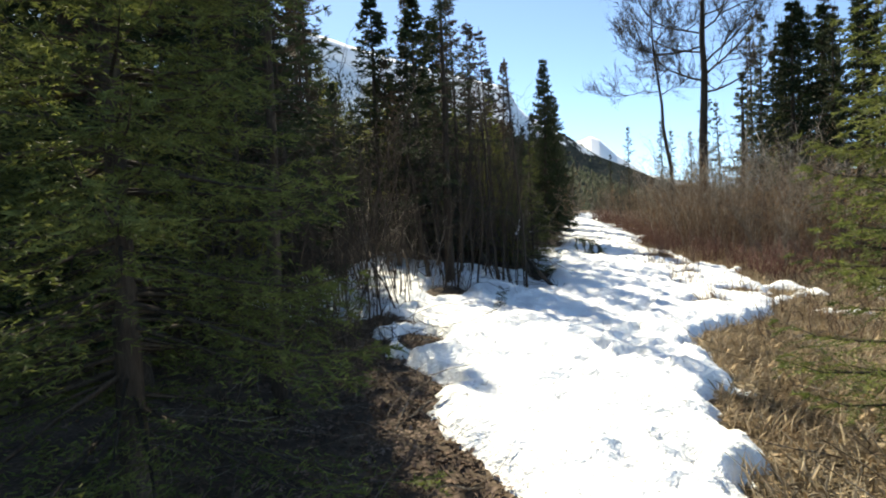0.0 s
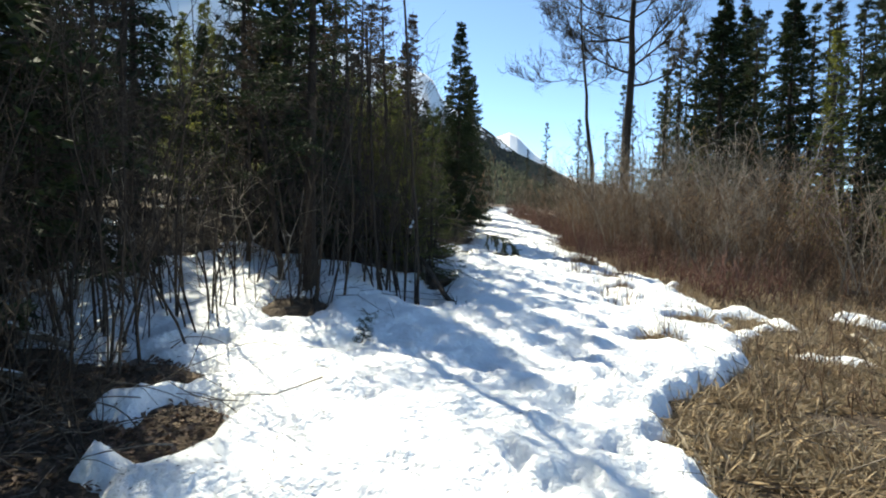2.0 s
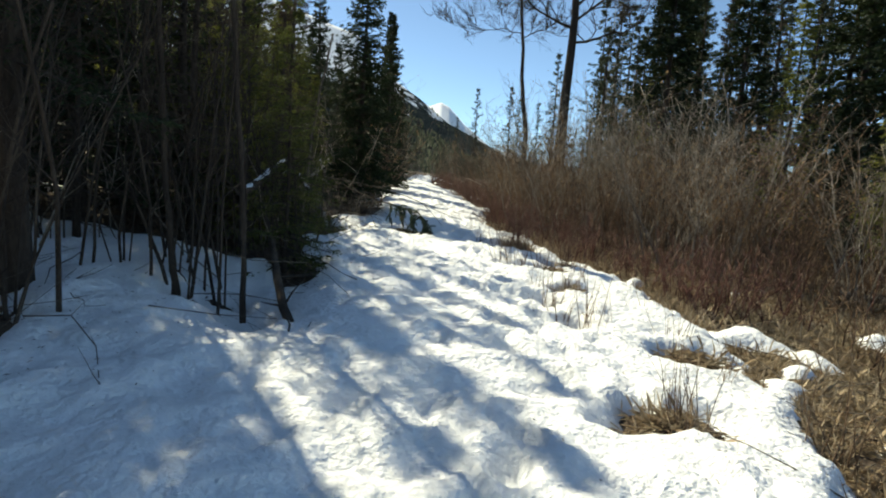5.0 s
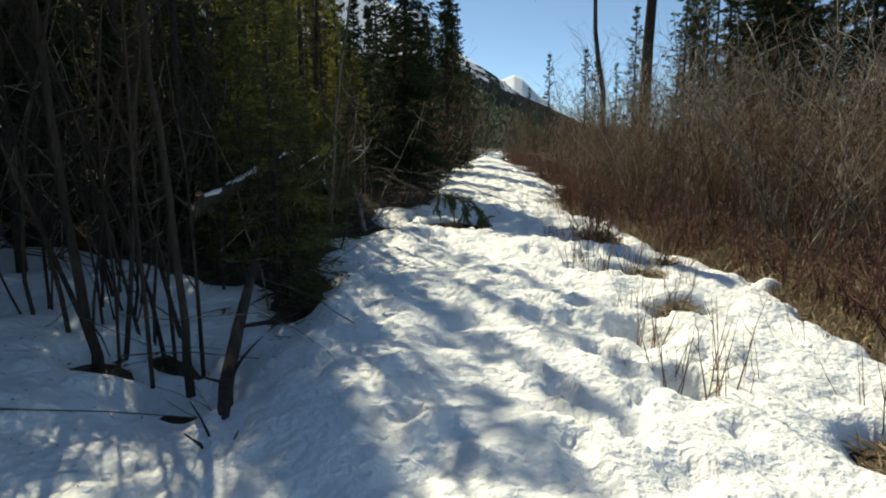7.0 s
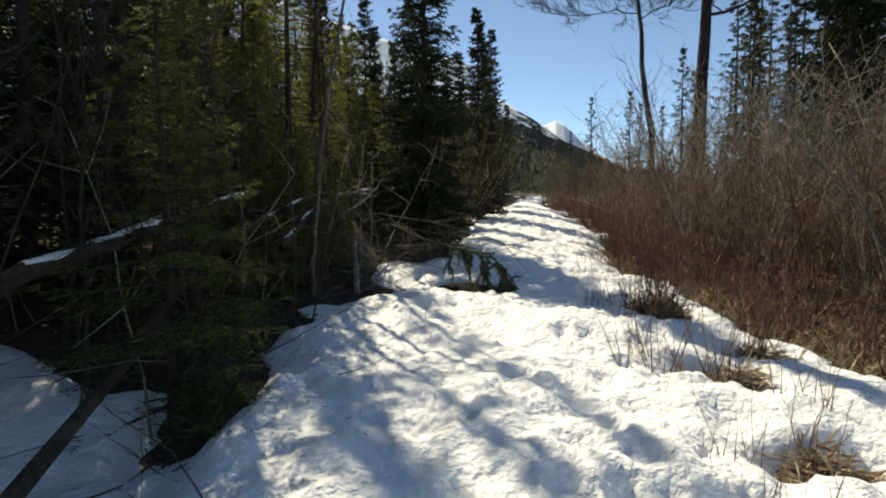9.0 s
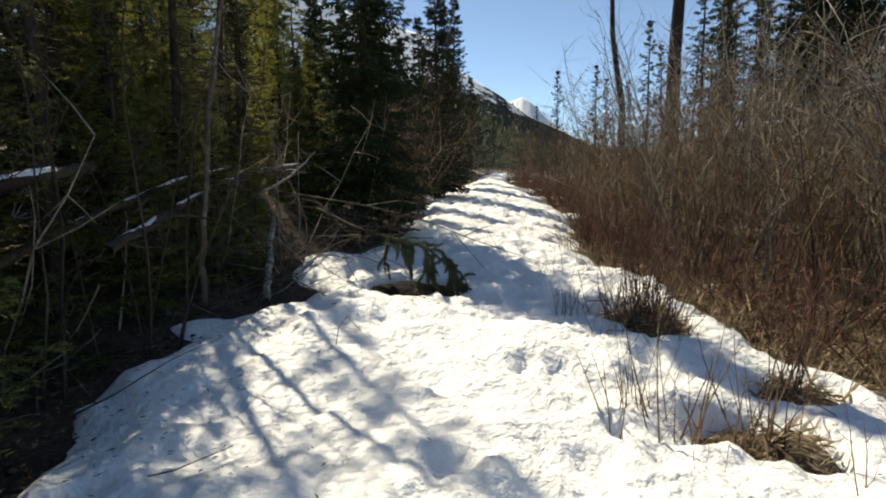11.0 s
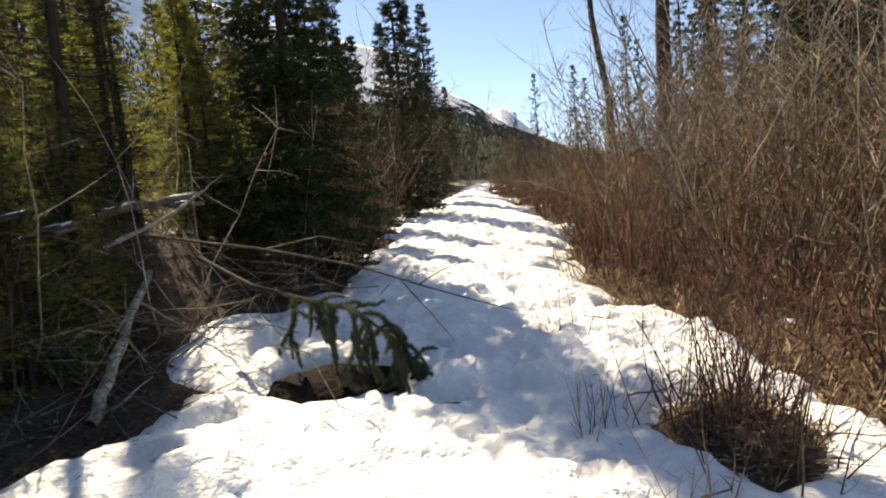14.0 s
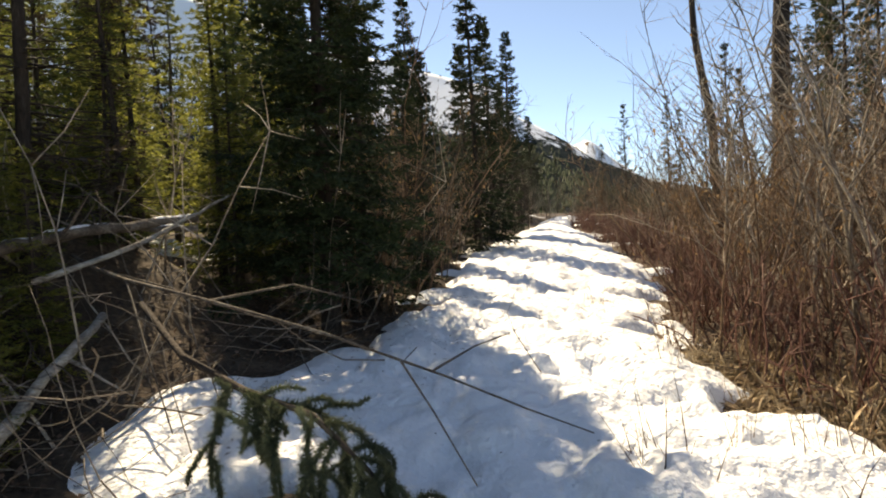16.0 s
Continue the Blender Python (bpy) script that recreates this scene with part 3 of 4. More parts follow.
far_a = thing("pine", conifer(17, 2.3, 19, 0.1, 0.5, 5, 0.4, 4, 0.25, 0.4, 0.17, thin=0.36, width=0.15, ragged=0.55, twig_most=1.0, needles=NEEDLE_PINE), "tall dark conifer standing in the far forest", "tree", "trees of the far forest")
place(far_a, 25.7, 45.4, 0, copy=False)
far_b = thing("pine", conifer(18, 1.75, 20, 0.2, 0.42, 6, 0.4, 3, 0.2, 0.2, 0.16, thin=0.3, needles=NEEDLE_DEAD, ragged=0.5, twig_most=1.0, width=0.14), "tall half-dead conifer with thin brown crown", "tree", "trees of the far forest")
place(far_b, 29.3, 43, 0, 1.08, copy=False)
pole_tree = thing("fir", conifer(6.5, 1.0, 22, 0.3, 0.22, 5, 0.11, 8, 0.045, 0.4, 0.06, thin=0.2, needles=NEEDLE, width=0.16), "slim fir with bare lower trunk at the woods edge", "tree", "trees of the woods")
place(pole_tree, -1.5, 5.0, 0, copy=False, lean=(0, 1))

rnd = random.Random(21)


def low(x, y, size, height):
    """The stand behind the brush heap is young: its tops stay low, so that the ridge shows above it."""
    if x < 3.1 and y > 20:
        size = min(size, (1.5 + 0.33 * math.hypot(x - 5, y - 15)) / height)
    return size


for x, y, s in ((7.2, 36.5, 0.8), (8.2, 42, 0.7), (3.4, 29.5, 0.55), (2.9, 26.3, 0.55), (4.6, 32.5, 0.5), (6.4, 39, 0.8), (9.6, 49, 0.8), (8, 55, 0.9), (12.5, 60, 0.9), (4, 44, 1.1), (2, 36, 1.1), (4.6, 36, 0.7), (4.3, 23.4, 0.5), (5.0, 28.2, 0.5)):
    place(slim, x, y, rnd.uniform(0, 360), low(x, y, s, 9.5), tall=rnd.uniform(0.9, 1.15))
for x, y, s in ((-6.5, 17.5, 1.0), (-6, 13, 1.1), (-0.2, 19.0, 0.75), (-5.5, 8.5, 1.0), (-8, 4, 1.0), (-4.4, 24, 1.1), (-9, 12, 1.2), (-3.2, 31, 1.1), (0.5, 33, 1.1), (-4.6, 7.0, 0.8), (-3.4, 9.2, 0.95), (-4.2, 11.9, 0.9), (-2.0, 18.4, 0.8), (-4.5, 2.0, 0.9), (-4.4, 17.6, 0.8),
                (20, 20.5, 1.15), (22.5, 23.5, 1.3), (19, 25.5, 1.1), (23.5, 17.5, 1.3), (26, 27, 1.4), (16.6, 26.8, 1.1), (19.5, 30.5, 1.2), (22.5, 33.5, 1.3)):
    place(dark, x, y, rnd.uniform(0, 360), low(x, y, s, 10))
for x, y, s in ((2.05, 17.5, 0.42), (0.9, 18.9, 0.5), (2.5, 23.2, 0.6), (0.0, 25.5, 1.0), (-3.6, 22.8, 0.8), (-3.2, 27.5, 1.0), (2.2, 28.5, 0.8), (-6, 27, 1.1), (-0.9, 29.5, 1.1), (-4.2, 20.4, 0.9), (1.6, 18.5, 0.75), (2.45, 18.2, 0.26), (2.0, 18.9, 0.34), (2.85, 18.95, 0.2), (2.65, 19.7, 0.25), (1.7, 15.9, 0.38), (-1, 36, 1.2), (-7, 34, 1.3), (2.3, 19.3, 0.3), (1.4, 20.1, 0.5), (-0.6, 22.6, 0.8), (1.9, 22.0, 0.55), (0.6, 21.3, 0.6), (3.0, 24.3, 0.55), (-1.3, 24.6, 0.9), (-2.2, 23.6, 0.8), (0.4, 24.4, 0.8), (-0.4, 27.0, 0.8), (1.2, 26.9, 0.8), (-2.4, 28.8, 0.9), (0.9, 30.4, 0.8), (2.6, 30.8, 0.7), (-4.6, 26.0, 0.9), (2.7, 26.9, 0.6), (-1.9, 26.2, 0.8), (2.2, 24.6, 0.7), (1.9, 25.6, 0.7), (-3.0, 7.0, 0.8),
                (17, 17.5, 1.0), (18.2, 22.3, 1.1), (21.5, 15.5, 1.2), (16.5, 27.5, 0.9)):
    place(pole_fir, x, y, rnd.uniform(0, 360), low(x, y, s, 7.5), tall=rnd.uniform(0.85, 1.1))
for k in range(24):
    y = rnd.uniform(7.5, 28)
    x = left_edge(y) - rnd.uniform(1.0, 7)
    place(dead, float(x), y, rnd.uniform(0, 360), low(x, y, rnd.uniform(0.45, 0.95), 9), (rnd.gauss(0, 2), rnd.gauss(0, 2)))
for x, y, s in ((-2.6, 6.9, 0.6), (-3.0, 5.6, 0.55), (-2.1, 8.0, 0.6), (1.6, 17.3, 0.8), (2.0, 18.9, 0.72), (1.0, 19.5, 0.85), (2.2, 20.3, 0.68), (0.6, 17.6, 0.9)):
    place(dead, x, y, rnd.uniform(0, 360), s, (rnd.gauss(0, 2), rnd.gauss(0, 2)))
for k, (b, d, s) in enumerate(((33.5, 52, 0.9), (38.6, 48, 0.95), (41.7, 48, 0.92), (44, 48, 0.95), (46.6, 47, 0.9), (49, 44, 1.05), (52, 42, 1.1), (55, 40, 1.1), (35, 60, 1.0), (29, 64, 0.75), (27, 68, 0.7),
                               (40, 62, 1.1), (43, 60, 1.1), (47, 58, 1.1), (51, 54, 1.2), (58, 36, 1.1), (62, 34, 1.1), (67, 32, 1.0), (37, 70, 1.0), (31, 74, 0.8), (45, 70, 1.2), (54, 66, 1.2), (60, 50, 1.2), (66, 46, 1.2),
                               (31, 46, 0.72), (33.2, 51, 0.8), (36, 47, 0.85), (39.5, 45, 0.85), (42.6, 44, 0.88), (45.5, 43, 0.9), (50.5, 40, 0.8), (56, 38, 0.9), (53.5, 50, 1.1), (36.8, 44, 0.6), (40, 42, 0.55), (34.5, 45, 0.5), (43, 40, 0.6), (30, 50, 0.6), (32, 44, 0.45), (48, 36, 0.6))):
    place((far_a, far_b)[(k + k // 5) % 2], 1.1 + d * math.sin(radians(b)), 4.1 + d * math.cos(radians(b)), rnd.uniform(0, 360), s * rnd.uniform(0.92, 1.08), (rnd.gauss(0, 1.2), rnd.gauss(-2, 1.2)))
for x, y, s in ((33.4, 60.7, 1.2), (36.5, 62.0, 1.05), (31.0, 66.0, 0.9), (39.0, 60.0, 1.25), (42.0, 57.0, 1.3), (40.0, 66.0, 1.3), (18.0, 29.5, 0.62), (20.4, 27.6, 0.66), (21.5, 31.0, 0.72), (24.5, 30.5, 0.78), (17.6, 33.0, 0.56), (23.0, 26.0, 0.7), (25.4, 36.0, 0.8), (22.6, 38.0, 0.72), (19.2, 35.8, 0.6), (26.8, 28.5, 0.8), (28.0, 33.0, 0.85), (22.7, 68.5, 0.62), (26.5, 68, 0.66), (28.5, 70, 0.6), (30.5, 69, 0.58), (19.5, 84, 0.42), (17.5, 88, 0.4), (15, 86, 0.45), (24.5, 82, 0.5)):
    place(far_a, x, y, rnd.uniform(0, 360), s)

cottonwood = thing("cottonwood", bare_tree(19, 31, BARK, 0.25, lean=(-0.015, 0), limbs=22, crown_from=0.38), "tall leafless cottonwood with crooked grey limbs", "tree")
place(cottonwood, 14.15, 30.6, 0, copy=False)
second = thing("cottonwood", bare_tree(13, 32, BARK, 0.13, lean=(-0.1, 0), limbs=11, level=3, crown_from=0.55), "smaller leafless cottonwood beside the tall one", "tree")
place(second, 13.0, 31.4, 0, copy=False)
snag = thing("birch_snag", bare_tree(12.5, 33, BARK_PALE, 0.09, lean=(0.03, 0), limbs=9, level=1, crown_from=0.4), "slender pale birch snag rising from the thicket", "tree")
place(snag, 20.0, 37.4, 0, copy=False)

# ---- thickets ----
rnd = random.Random(5)
alders = [thing("alder_shrub", shrub(3.5, 7, 40 + i, BARK_GREY, 0.45, 11, 2, 0.016, 7, 0.1), "leafless grey alder shrub with many thin stems", "shrub", "shrubs of the thicket") for i in range(3)]
# Woods shade goes into the colour here: alders take the darker conifer bark.
shaded_alders = [thing("alder_shrub", shrub(3.6, 6, 45 + i, BARK, 0.28, 11, 2, 0.014, 7, 0.09), "leafless alder shrub with the shade of the woods painted into its bark", "shrub", "shrubs of the thicket") for i in range(2)]
willows = [thing("willow_shrub", shrub(3.0, 8, 50 + i, BARK_BROWN, 0.5, 11, 2, 0.012, 7, 0.1, buds=1), "leafless brown willow shrub with swelling buds", "shrub", "shrubs of the thicket") for i in range(3)]
osiers = [thing("osier_shrub", shrub(1.15, 9, 60 + i, BARK_RED, 0.6, 7, 1, 0.006, 5, 0.1), "dark red osier shrub with thin bare stems", "shrub", "shrubs of the thicket") for i in range(2)]
twiggy = [thing("willow_shoots", shrub(0.85, 11, 70 + i, BARK_BROWN, 0.55, 4, 0, 0.006, 4), "thin bare willow shoots poking out of the snow", "shrub", "shoots in the snow") for i in range(3)]
first = set()


def put(kinds, x, y, size, tall=1.0):
    ob = kinds[rnd.randrange(len(kinds))]
    new_one = ob.name not in first
    first.add(ob.name)
    return place(ob, float(x), float(y), rnd.uniform(0, 360), size, (rnd.gauss(0, 4), rnd.gauss(0, 4)), copy=not new_one, tall=tall)


for k in range(115):
    y = 8 + 27 * rnd.random() ** 1.1
    off = rnd.uniform(1.5, 8) + (3.0 if y < 14 else 0)
    put(alders if rnd.random() < 0.68 else willows, right_edge(y) + off, y, rnd.uniform(0.7, 1.2))
for k in range(34):
    y = rnd.uniform(15, 36)
    put(osiers, right_edge(y) + abs(rnd.gauss(0.5, 0.5)), y, rnd.uniform(0.6, 1.1))
for x, y, s in ((6.5, 17.0, 0.8), (6.8, 17.3, 0.7), (6.35, 16.75, 0.7), (6.7, 16.8, 0.65), (6.5, 17.3, 0.75), (6.3, 17.1, 0.7), (6.6, 16.6, 0.7), (6.75, 17.1, 0.8), (6.4, 16.95, 0.6), (6.55, 17.15, 0.85), (6.85, 15.6, 0.6), (5.9, 13.6, 0.5), (7.6, 20.2, 0.9), (8.3, 21.4, 1.0)):
    put(osiers, x, y, s)
for x, y, s in ((11.6, 25.2, 1.5), (13.0, 23.0, 1.5), (14.2, 26.6, 1.6), (12.4, 28.4, 1.5), (15.6, 24.0, 1.6), (10.9, 23.6, 1.35), (16.4, 28.0, 1.6), (13.8, 29.6, 1.5), (4.5, 23.2, 0.95), (4.75, 24.2, 1.1), (4.3, 23.0, 1.2), (5.0, 26.0, 1.1), (4.6, 25.0, 1.2), (5.3, 27.4, 1.0), (8.4, 19.2, 0.8), (8.2, 22.4, 1.0), (8.1, 20.2, 0.8), (9.5, 20.4, 1.15), (10.2, 22.2, 1.25), (9.2, 23.8, 1.1), (10.9, 19.6, 1.2), (8.9, 18.0, 0.9), (11.3, 22.0, 1.3), (7.9, 20.9, 1.0), (9.0, 19.4, 1.05), (10.1, 18.6, 1.1), (8.9, 22.5, 1.0), (9.6, 16.5, 1.0), (10.8, 14.6, 1.0), (11.6, 17, 1.15)):
    put(willows, x, y, s)
for x, y, s in ((8.45, 21.5, 1.2), (8.7, 20.2, 1.1), (9.4, 21.3, 1.25), (9.3, 18.9, 1.1), (10.5, 21, 1.45), (11.6, 23.5, 1.6), (12, 20.5, 1.5), (13, 24.2, 1.6), (10.3, 24.6, 1.4), (14.2, 22.2, 1.6), (12.6, 18.4, 1.5), (9.8, 22.8, 1.35), (13.6, 19.8, 1.5), (15, 25, 1.6), (11.2, 26.5, 1.5), (13.2, 27.5, 1.6)):
    put(alders, x, y, s)
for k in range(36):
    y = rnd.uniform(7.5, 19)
    put(shaded_alders, left_edge(y) - rnd.uniform(0.5, 5), y, rnd.uniform(0.7, 1.35))
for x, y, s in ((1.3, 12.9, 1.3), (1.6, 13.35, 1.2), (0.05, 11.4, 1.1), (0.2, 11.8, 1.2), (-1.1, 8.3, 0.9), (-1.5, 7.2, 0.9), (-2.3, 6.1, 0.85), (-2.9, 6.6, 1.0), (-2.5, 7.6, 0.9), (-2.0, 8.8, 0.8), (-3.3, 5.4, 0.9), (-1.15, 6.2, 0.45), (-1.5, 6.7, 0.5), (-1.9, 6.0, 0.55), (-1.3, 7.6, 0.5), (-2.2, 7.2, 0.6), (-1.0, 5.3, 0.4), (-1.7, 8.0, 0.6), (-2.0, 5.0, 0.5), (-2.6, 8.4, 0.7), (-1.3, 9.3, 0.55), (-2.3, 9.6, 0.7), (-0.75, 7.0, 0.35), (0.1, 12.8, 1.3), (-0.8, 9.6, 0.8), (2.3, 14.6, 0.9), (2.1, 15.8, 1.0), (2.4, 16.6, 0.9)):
    put(shaded_alders, x, y, s)
for x, y, s in ((5.05, 12.25, 0.8), (5.2, 12.0, 1.0), (5.3, 12.95, 0.8), (5.45, 12.1, 0.7), (5.46, 13.6, 0.8), (6.3, 14.2, 1.0), (5.65, 15.3, 0.7), (6.1, 14.9, 0.9), (5.96, 17.3, 0.7), (5.5, 15.1, 1.0), (5.7, 15.0, 1.1),
                (6.1, 14.95, 0.9), (6.9, 15.7, 1.0), (5.9, 16.3, 0.9), (5.82, 17.08, 0.9), (6.4, 16.6, 1.0), (7.4, 17.3, 0.7), (6.2, 18.6, 0.8), (6.7, 18.8, 0.7), (7.05, 18.65, 0.9), (7.4, 21.3, 0.8), (4.7, 9.9, 0.7), (4.9, 10.1, 0.8),
                (5.8, 10.7, 0.8), (6.0, 11.6, 0.8), (6.4, 12.6, 0.7), (5.7, 9.6, 1.0), (6.0, 9.1, 1.1), (4.6, 7.8, 0.9), (5.6, 14.5, 0.5), (6.9, 20.2, 0.6), (7.0, 22.6, 0.6)):
    put(twiggy, x, y, s)


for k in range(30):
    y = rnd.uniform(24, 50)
    put(shaded_alders, left_edge(y) - rnd.uniform(0.1, 1.5), y, rnd.uniform(0.5, 1.0))
for k in range(16):
    put(alders, rnd.uniform(9, 17), rnd.uniform(48, 58), rnd.uniform(0.6, 0.9))


def thicket(name, label, count, seed, where, height, mat):
    """Uncountable far stems in one mesh."""
    rng = np.random.default_rng(seed)
    b = Bits()
    for _ in range(count):
        x, y = where(rng)
        z = ground_at(x, y) - 0.05
        h = height * rng.uniform(0.5, 1.1)
        h *= 1 + 0.35 * float(fbm(x, y, 4.0, 2, 99))
        st = bend((x, y, z), (rng.normal(0, 0.33), rng.normal(0, 0.33), 1), h, 5, rng, 0.15, 0.1)
        b.tube(st, 0.012, 0.003, 3)
        for _ in range(6):
            i = rng.integers(2, 6)
            b.tube(bend(st[i], rng.normal(0, 0.6, 3) + (0, 0, 0.4), h * rng.uniform(0.12, 0.32), 2, rng, 0.12), 0.006, 0.002, 3)
    return tagged(new(name, b.mesh(name, mat)), label, "thicket", kind="stuff")


def right_far(rng):
    y = rng.uniform(12, 72)
    return float(right_edge(min(y, 60)) + 1.8 + rng.uniform(0, 26) * (0.4 + y / 70) + (2.5 if y < 16 else 0) - (1.5 if y > 26 else 0)), float(y)


def left_far(rng):
    y = rng.uniform(9, 50)
    return float(left_edge(y) - rng.uniform(0.3, 8)), float(y)


thicket("far_thicket", "dense leafless grey-brown thicket behind the trail", 2200, 81, right_far, 3.3, BARK)
thicket("brown_thicket", "dense leafless brown willow thicket", 1000, 82, right_far, 2.8, BARK_BROWN)
thicket("woods_undergrowth", "bare undergrowth stems among the trees", 450, 83, left_far, 2.4, BARK_GREY)


def osier_line(rng):
    y = 12.5 + 36 * rng.random() ** 1.2
    return float(right_edge(y) + 0.15 + abs(rng.normal(0.3, 0.9))), float(y)


thicket("osier_thicket", "dark red osier stems along the edge of the snow", 900, 84, osier_line, 0.95, BARK_RED)


def meadow(rng):
    y = 7.5 + 11 * rng.random()
    return float(right_edge(y) + 0.5 + rng.uniform(0, 1) ** 0.7 * 7.5), float(y)


thicket("meadow_stems", "thin brown dead stems standing in the dry grass", 850, 85, meadow, 0.62, BARK_BROWN)


# ---- dry grass, litter ----
def scatter_grass(count, seed):
    rng = np.random.default_rng(seed)
    y = -1 + 22 * rng.random(count * 2) ** 1.2
    x = right_edge(y) + np.abs(rng.normal(0, 2.5, count * 2)) - 0.25
    tuft = rng.random(count * 2) < 0.1
    bx, by = np.array([s[0] for s in BARE]), np.array([s[1] for s in BARE])
    which = rng.choice((1, 2, 10, 12, 14, 18), count * 2)
    spot = rng.random(count * 2) < 0.025
    x = np.where(spot, bx[which] + rng.normal(0, 0.34, count * 2), x)
    y = np.where(spot, by[which] + rng.normal(0, 0.26, count * 2), y)
    keep = (snow_depth(x, y) < 0.02) & (fbm(x, y, 0.5, 2, 90) > -0.5)
    x, y, tuft = x[keep][:count], y[keep][:count], tuft[keep][:count]
    m = len(x)
    z = land(x, y)
    clump = fbm(x, y, 0.45, 2, 91)
    az = fbm(x, y, 0.5, 2, 92) * 5 + rng.normal(0, 1.5, m)
    length = rng.uniform(0.05, 0.17, m) * (1 + 0.6 * clump) * np.where(tuft, 1.5, 1.0)
    tilt = np.where(tuft, rng.uniform(0.2, 0.8, m), rng.uniform(1.2, 1.6, m))
    base = np.column_stack([x, y, z + rng.uniform(-0.01, 0.025, m)])
    d = np.column_stack([np.cos(az) * np.sin(tilt), np.sin(az) * np.sin(tilt), np.cos(tilt)])
    side = np.column_stack([-np.sin(az), np.cos(az), rng.normal(0, 0.3, m)]) * rng.uniform(0.0008, 0.0019, (m, 1))
    b = Bits()
    sag = np.column_stack([rng.normal(0, 0.008, m), rng.normal(0, 0.008, m), length * 0.1])
    b.leaves(base, base + d * length[:, None], side, sag)
    return tagged(new("dry_grass", b.mesh("dry_grass", GRASS, False)), "matted straw-coloured dead grass along the trail", "grass", kind="stuff")


scatter_grass(200000, 95)


def scatter_litter(count, seed):
    rng = np.random.default_rng(seed)
    y = np.where(rng.random(count) < 0.6, rng.uniform(-1, 9, count), rng.uniform(8, 24, count))
    x = left_edge(y) - np.abs(rng.normal(0, 2.2, count)) + 0.9
    across = rng.random(count) < 0.3
    y = np.where(across, rng.uniform(14, 27, count), y)
    x = np.where(across, right_edge(y) + np.abs(rng.normal(0.4, 1.8, count)), x)
    keep = snow_depth(x, y) < 0.02
    x, y = x[keep], y[keep]
    m = len(x)
    base = np.column_stack([x, y, land(x, y) + rng.uniform(0, 0.03, m)])
    az = rng.uniform(0, 6.28, m)
    d = np.column_stack([np.cos(az), np.sin(az), rng.normal(0.1, 0.35, m)])
    side = np.column_stack([-np.sin(az), np.cos(az), rng.normal(0, 0.4, m)]) * rng.uniform(0.008, 0.022, (m, 1))
    b = Bits()
    b.leaves(base, base + d * rng.uniform(0.025, 0.07, (m, 1)), side, np.array((0, 0, 0.008)))
    return tagged(new("leaf_litter", b.mesh("leaf_litter", LITTER, False)), "brown fallen leaves on the forest floor", "leaves", kind="stuff")


scatter_litter(46000, 96)


def scatter_twigs(count, seed):
    rng = np.random.default_rng(seed)
    b = Bits()
    for _ in range(count):
        if rng.random() < 0.6:
            y = rng.uniform(0, 20)
            x = left_edge(y) - abs(rng.normal(0, 2))
        else:
            y = rng.uniform(2, 22)
            x = right_edge(y) + abs(rng.normal(0.3, 1.6))
        z = ground_at(x, y) + 0.04
        az = rng.uniform(0, 6.28)
        b.tube(bend((x, y, z), (math.cos(az), math.sin(az), rng.uniform(0, 0.35)), rng.uniform(0.3, 1.3), 4, rng, 0.13), rng.uniform(0.003, 0.009), 0.002, 3)
    return tagged(new("fallen_twigs", b.mesh("fallen_twigs", DEADWOOD)), "grey fallen twigs lying on the ground", "twigs", kind="stuff")


scatter_twigs(900, 97)


# ---- fallen wood ----
def pole(name, pts, r0, r1, mat, label, category, sides=9, snow=0.0, knots=5, seed=1):
    """A fallen or leaning pole with stubs of branches and, where snow > 0, a cap of snow on that share of it."""
    rng = np.random.default_rng(seed)
    pts = np.asarray(pts, float)
    k = np.linspace(0, len(pts) - 1, 14)
    line = np.column_stack([np.interp(k, np.arange(len(pts)), pts[:, c]) for c in range(3)])
    line[1:-1] += rng.normal(0, r0 * 0.25, (12, 3))
    ob = tagged(new(name), label, category)
    ob.location = line[0]
    body = Bits()
    body.tube(line - line[0], np.linspace(r0, r1, 14) * rng.uniform(0.9, 1.1, 14), 0, sides)
    trunk = new("trunk", body.mesh("trunk", mat))
    trunk.parent = ob
    for _ in range(knots):
        i = rng.integers(1, 13)
        s = Bits()
        d = rng.normal(0, 1, 3) + (0, 0, 0.2)
        s.tube(bend(line[i] - line[0], d, rng.uniform(0.12, 0.55), 4, rng, 0.15), r1 * 0.5, 0.003, 4)
        stub = new("branch_stub", s.mesh("branch_stub", mat))
        stub.parent = ob
    if snow:
        n = 14
        a, b = int(n * (1 - snow) * 0.5), n - 1 - int(n * (1 - snow) * 0.2)
        i = np.linspace(a, b, 40)
        top = np.column_stack([np.interp(i, np.arange(n), line[:, c]) for c in range(3)])
        rad = np.interp(i, np.arange(n), np.linspace(r0, r1, n))
        ragged = 0.55 + 0.45 * fbm(i * 0.9, i * 0 + seed, 1.0, 3, seed)
        top[:, 2] += rad * 0.55
        cap = Bits()
        cap.tube(top - line[0], np.clip(rad * 0.95 * ragged, 0.004, 1), 0, 8)
        c = new("snow_cap", cap.mesh("snow_cap", SNOW_OLD))
        c.parent = ob
    return ob


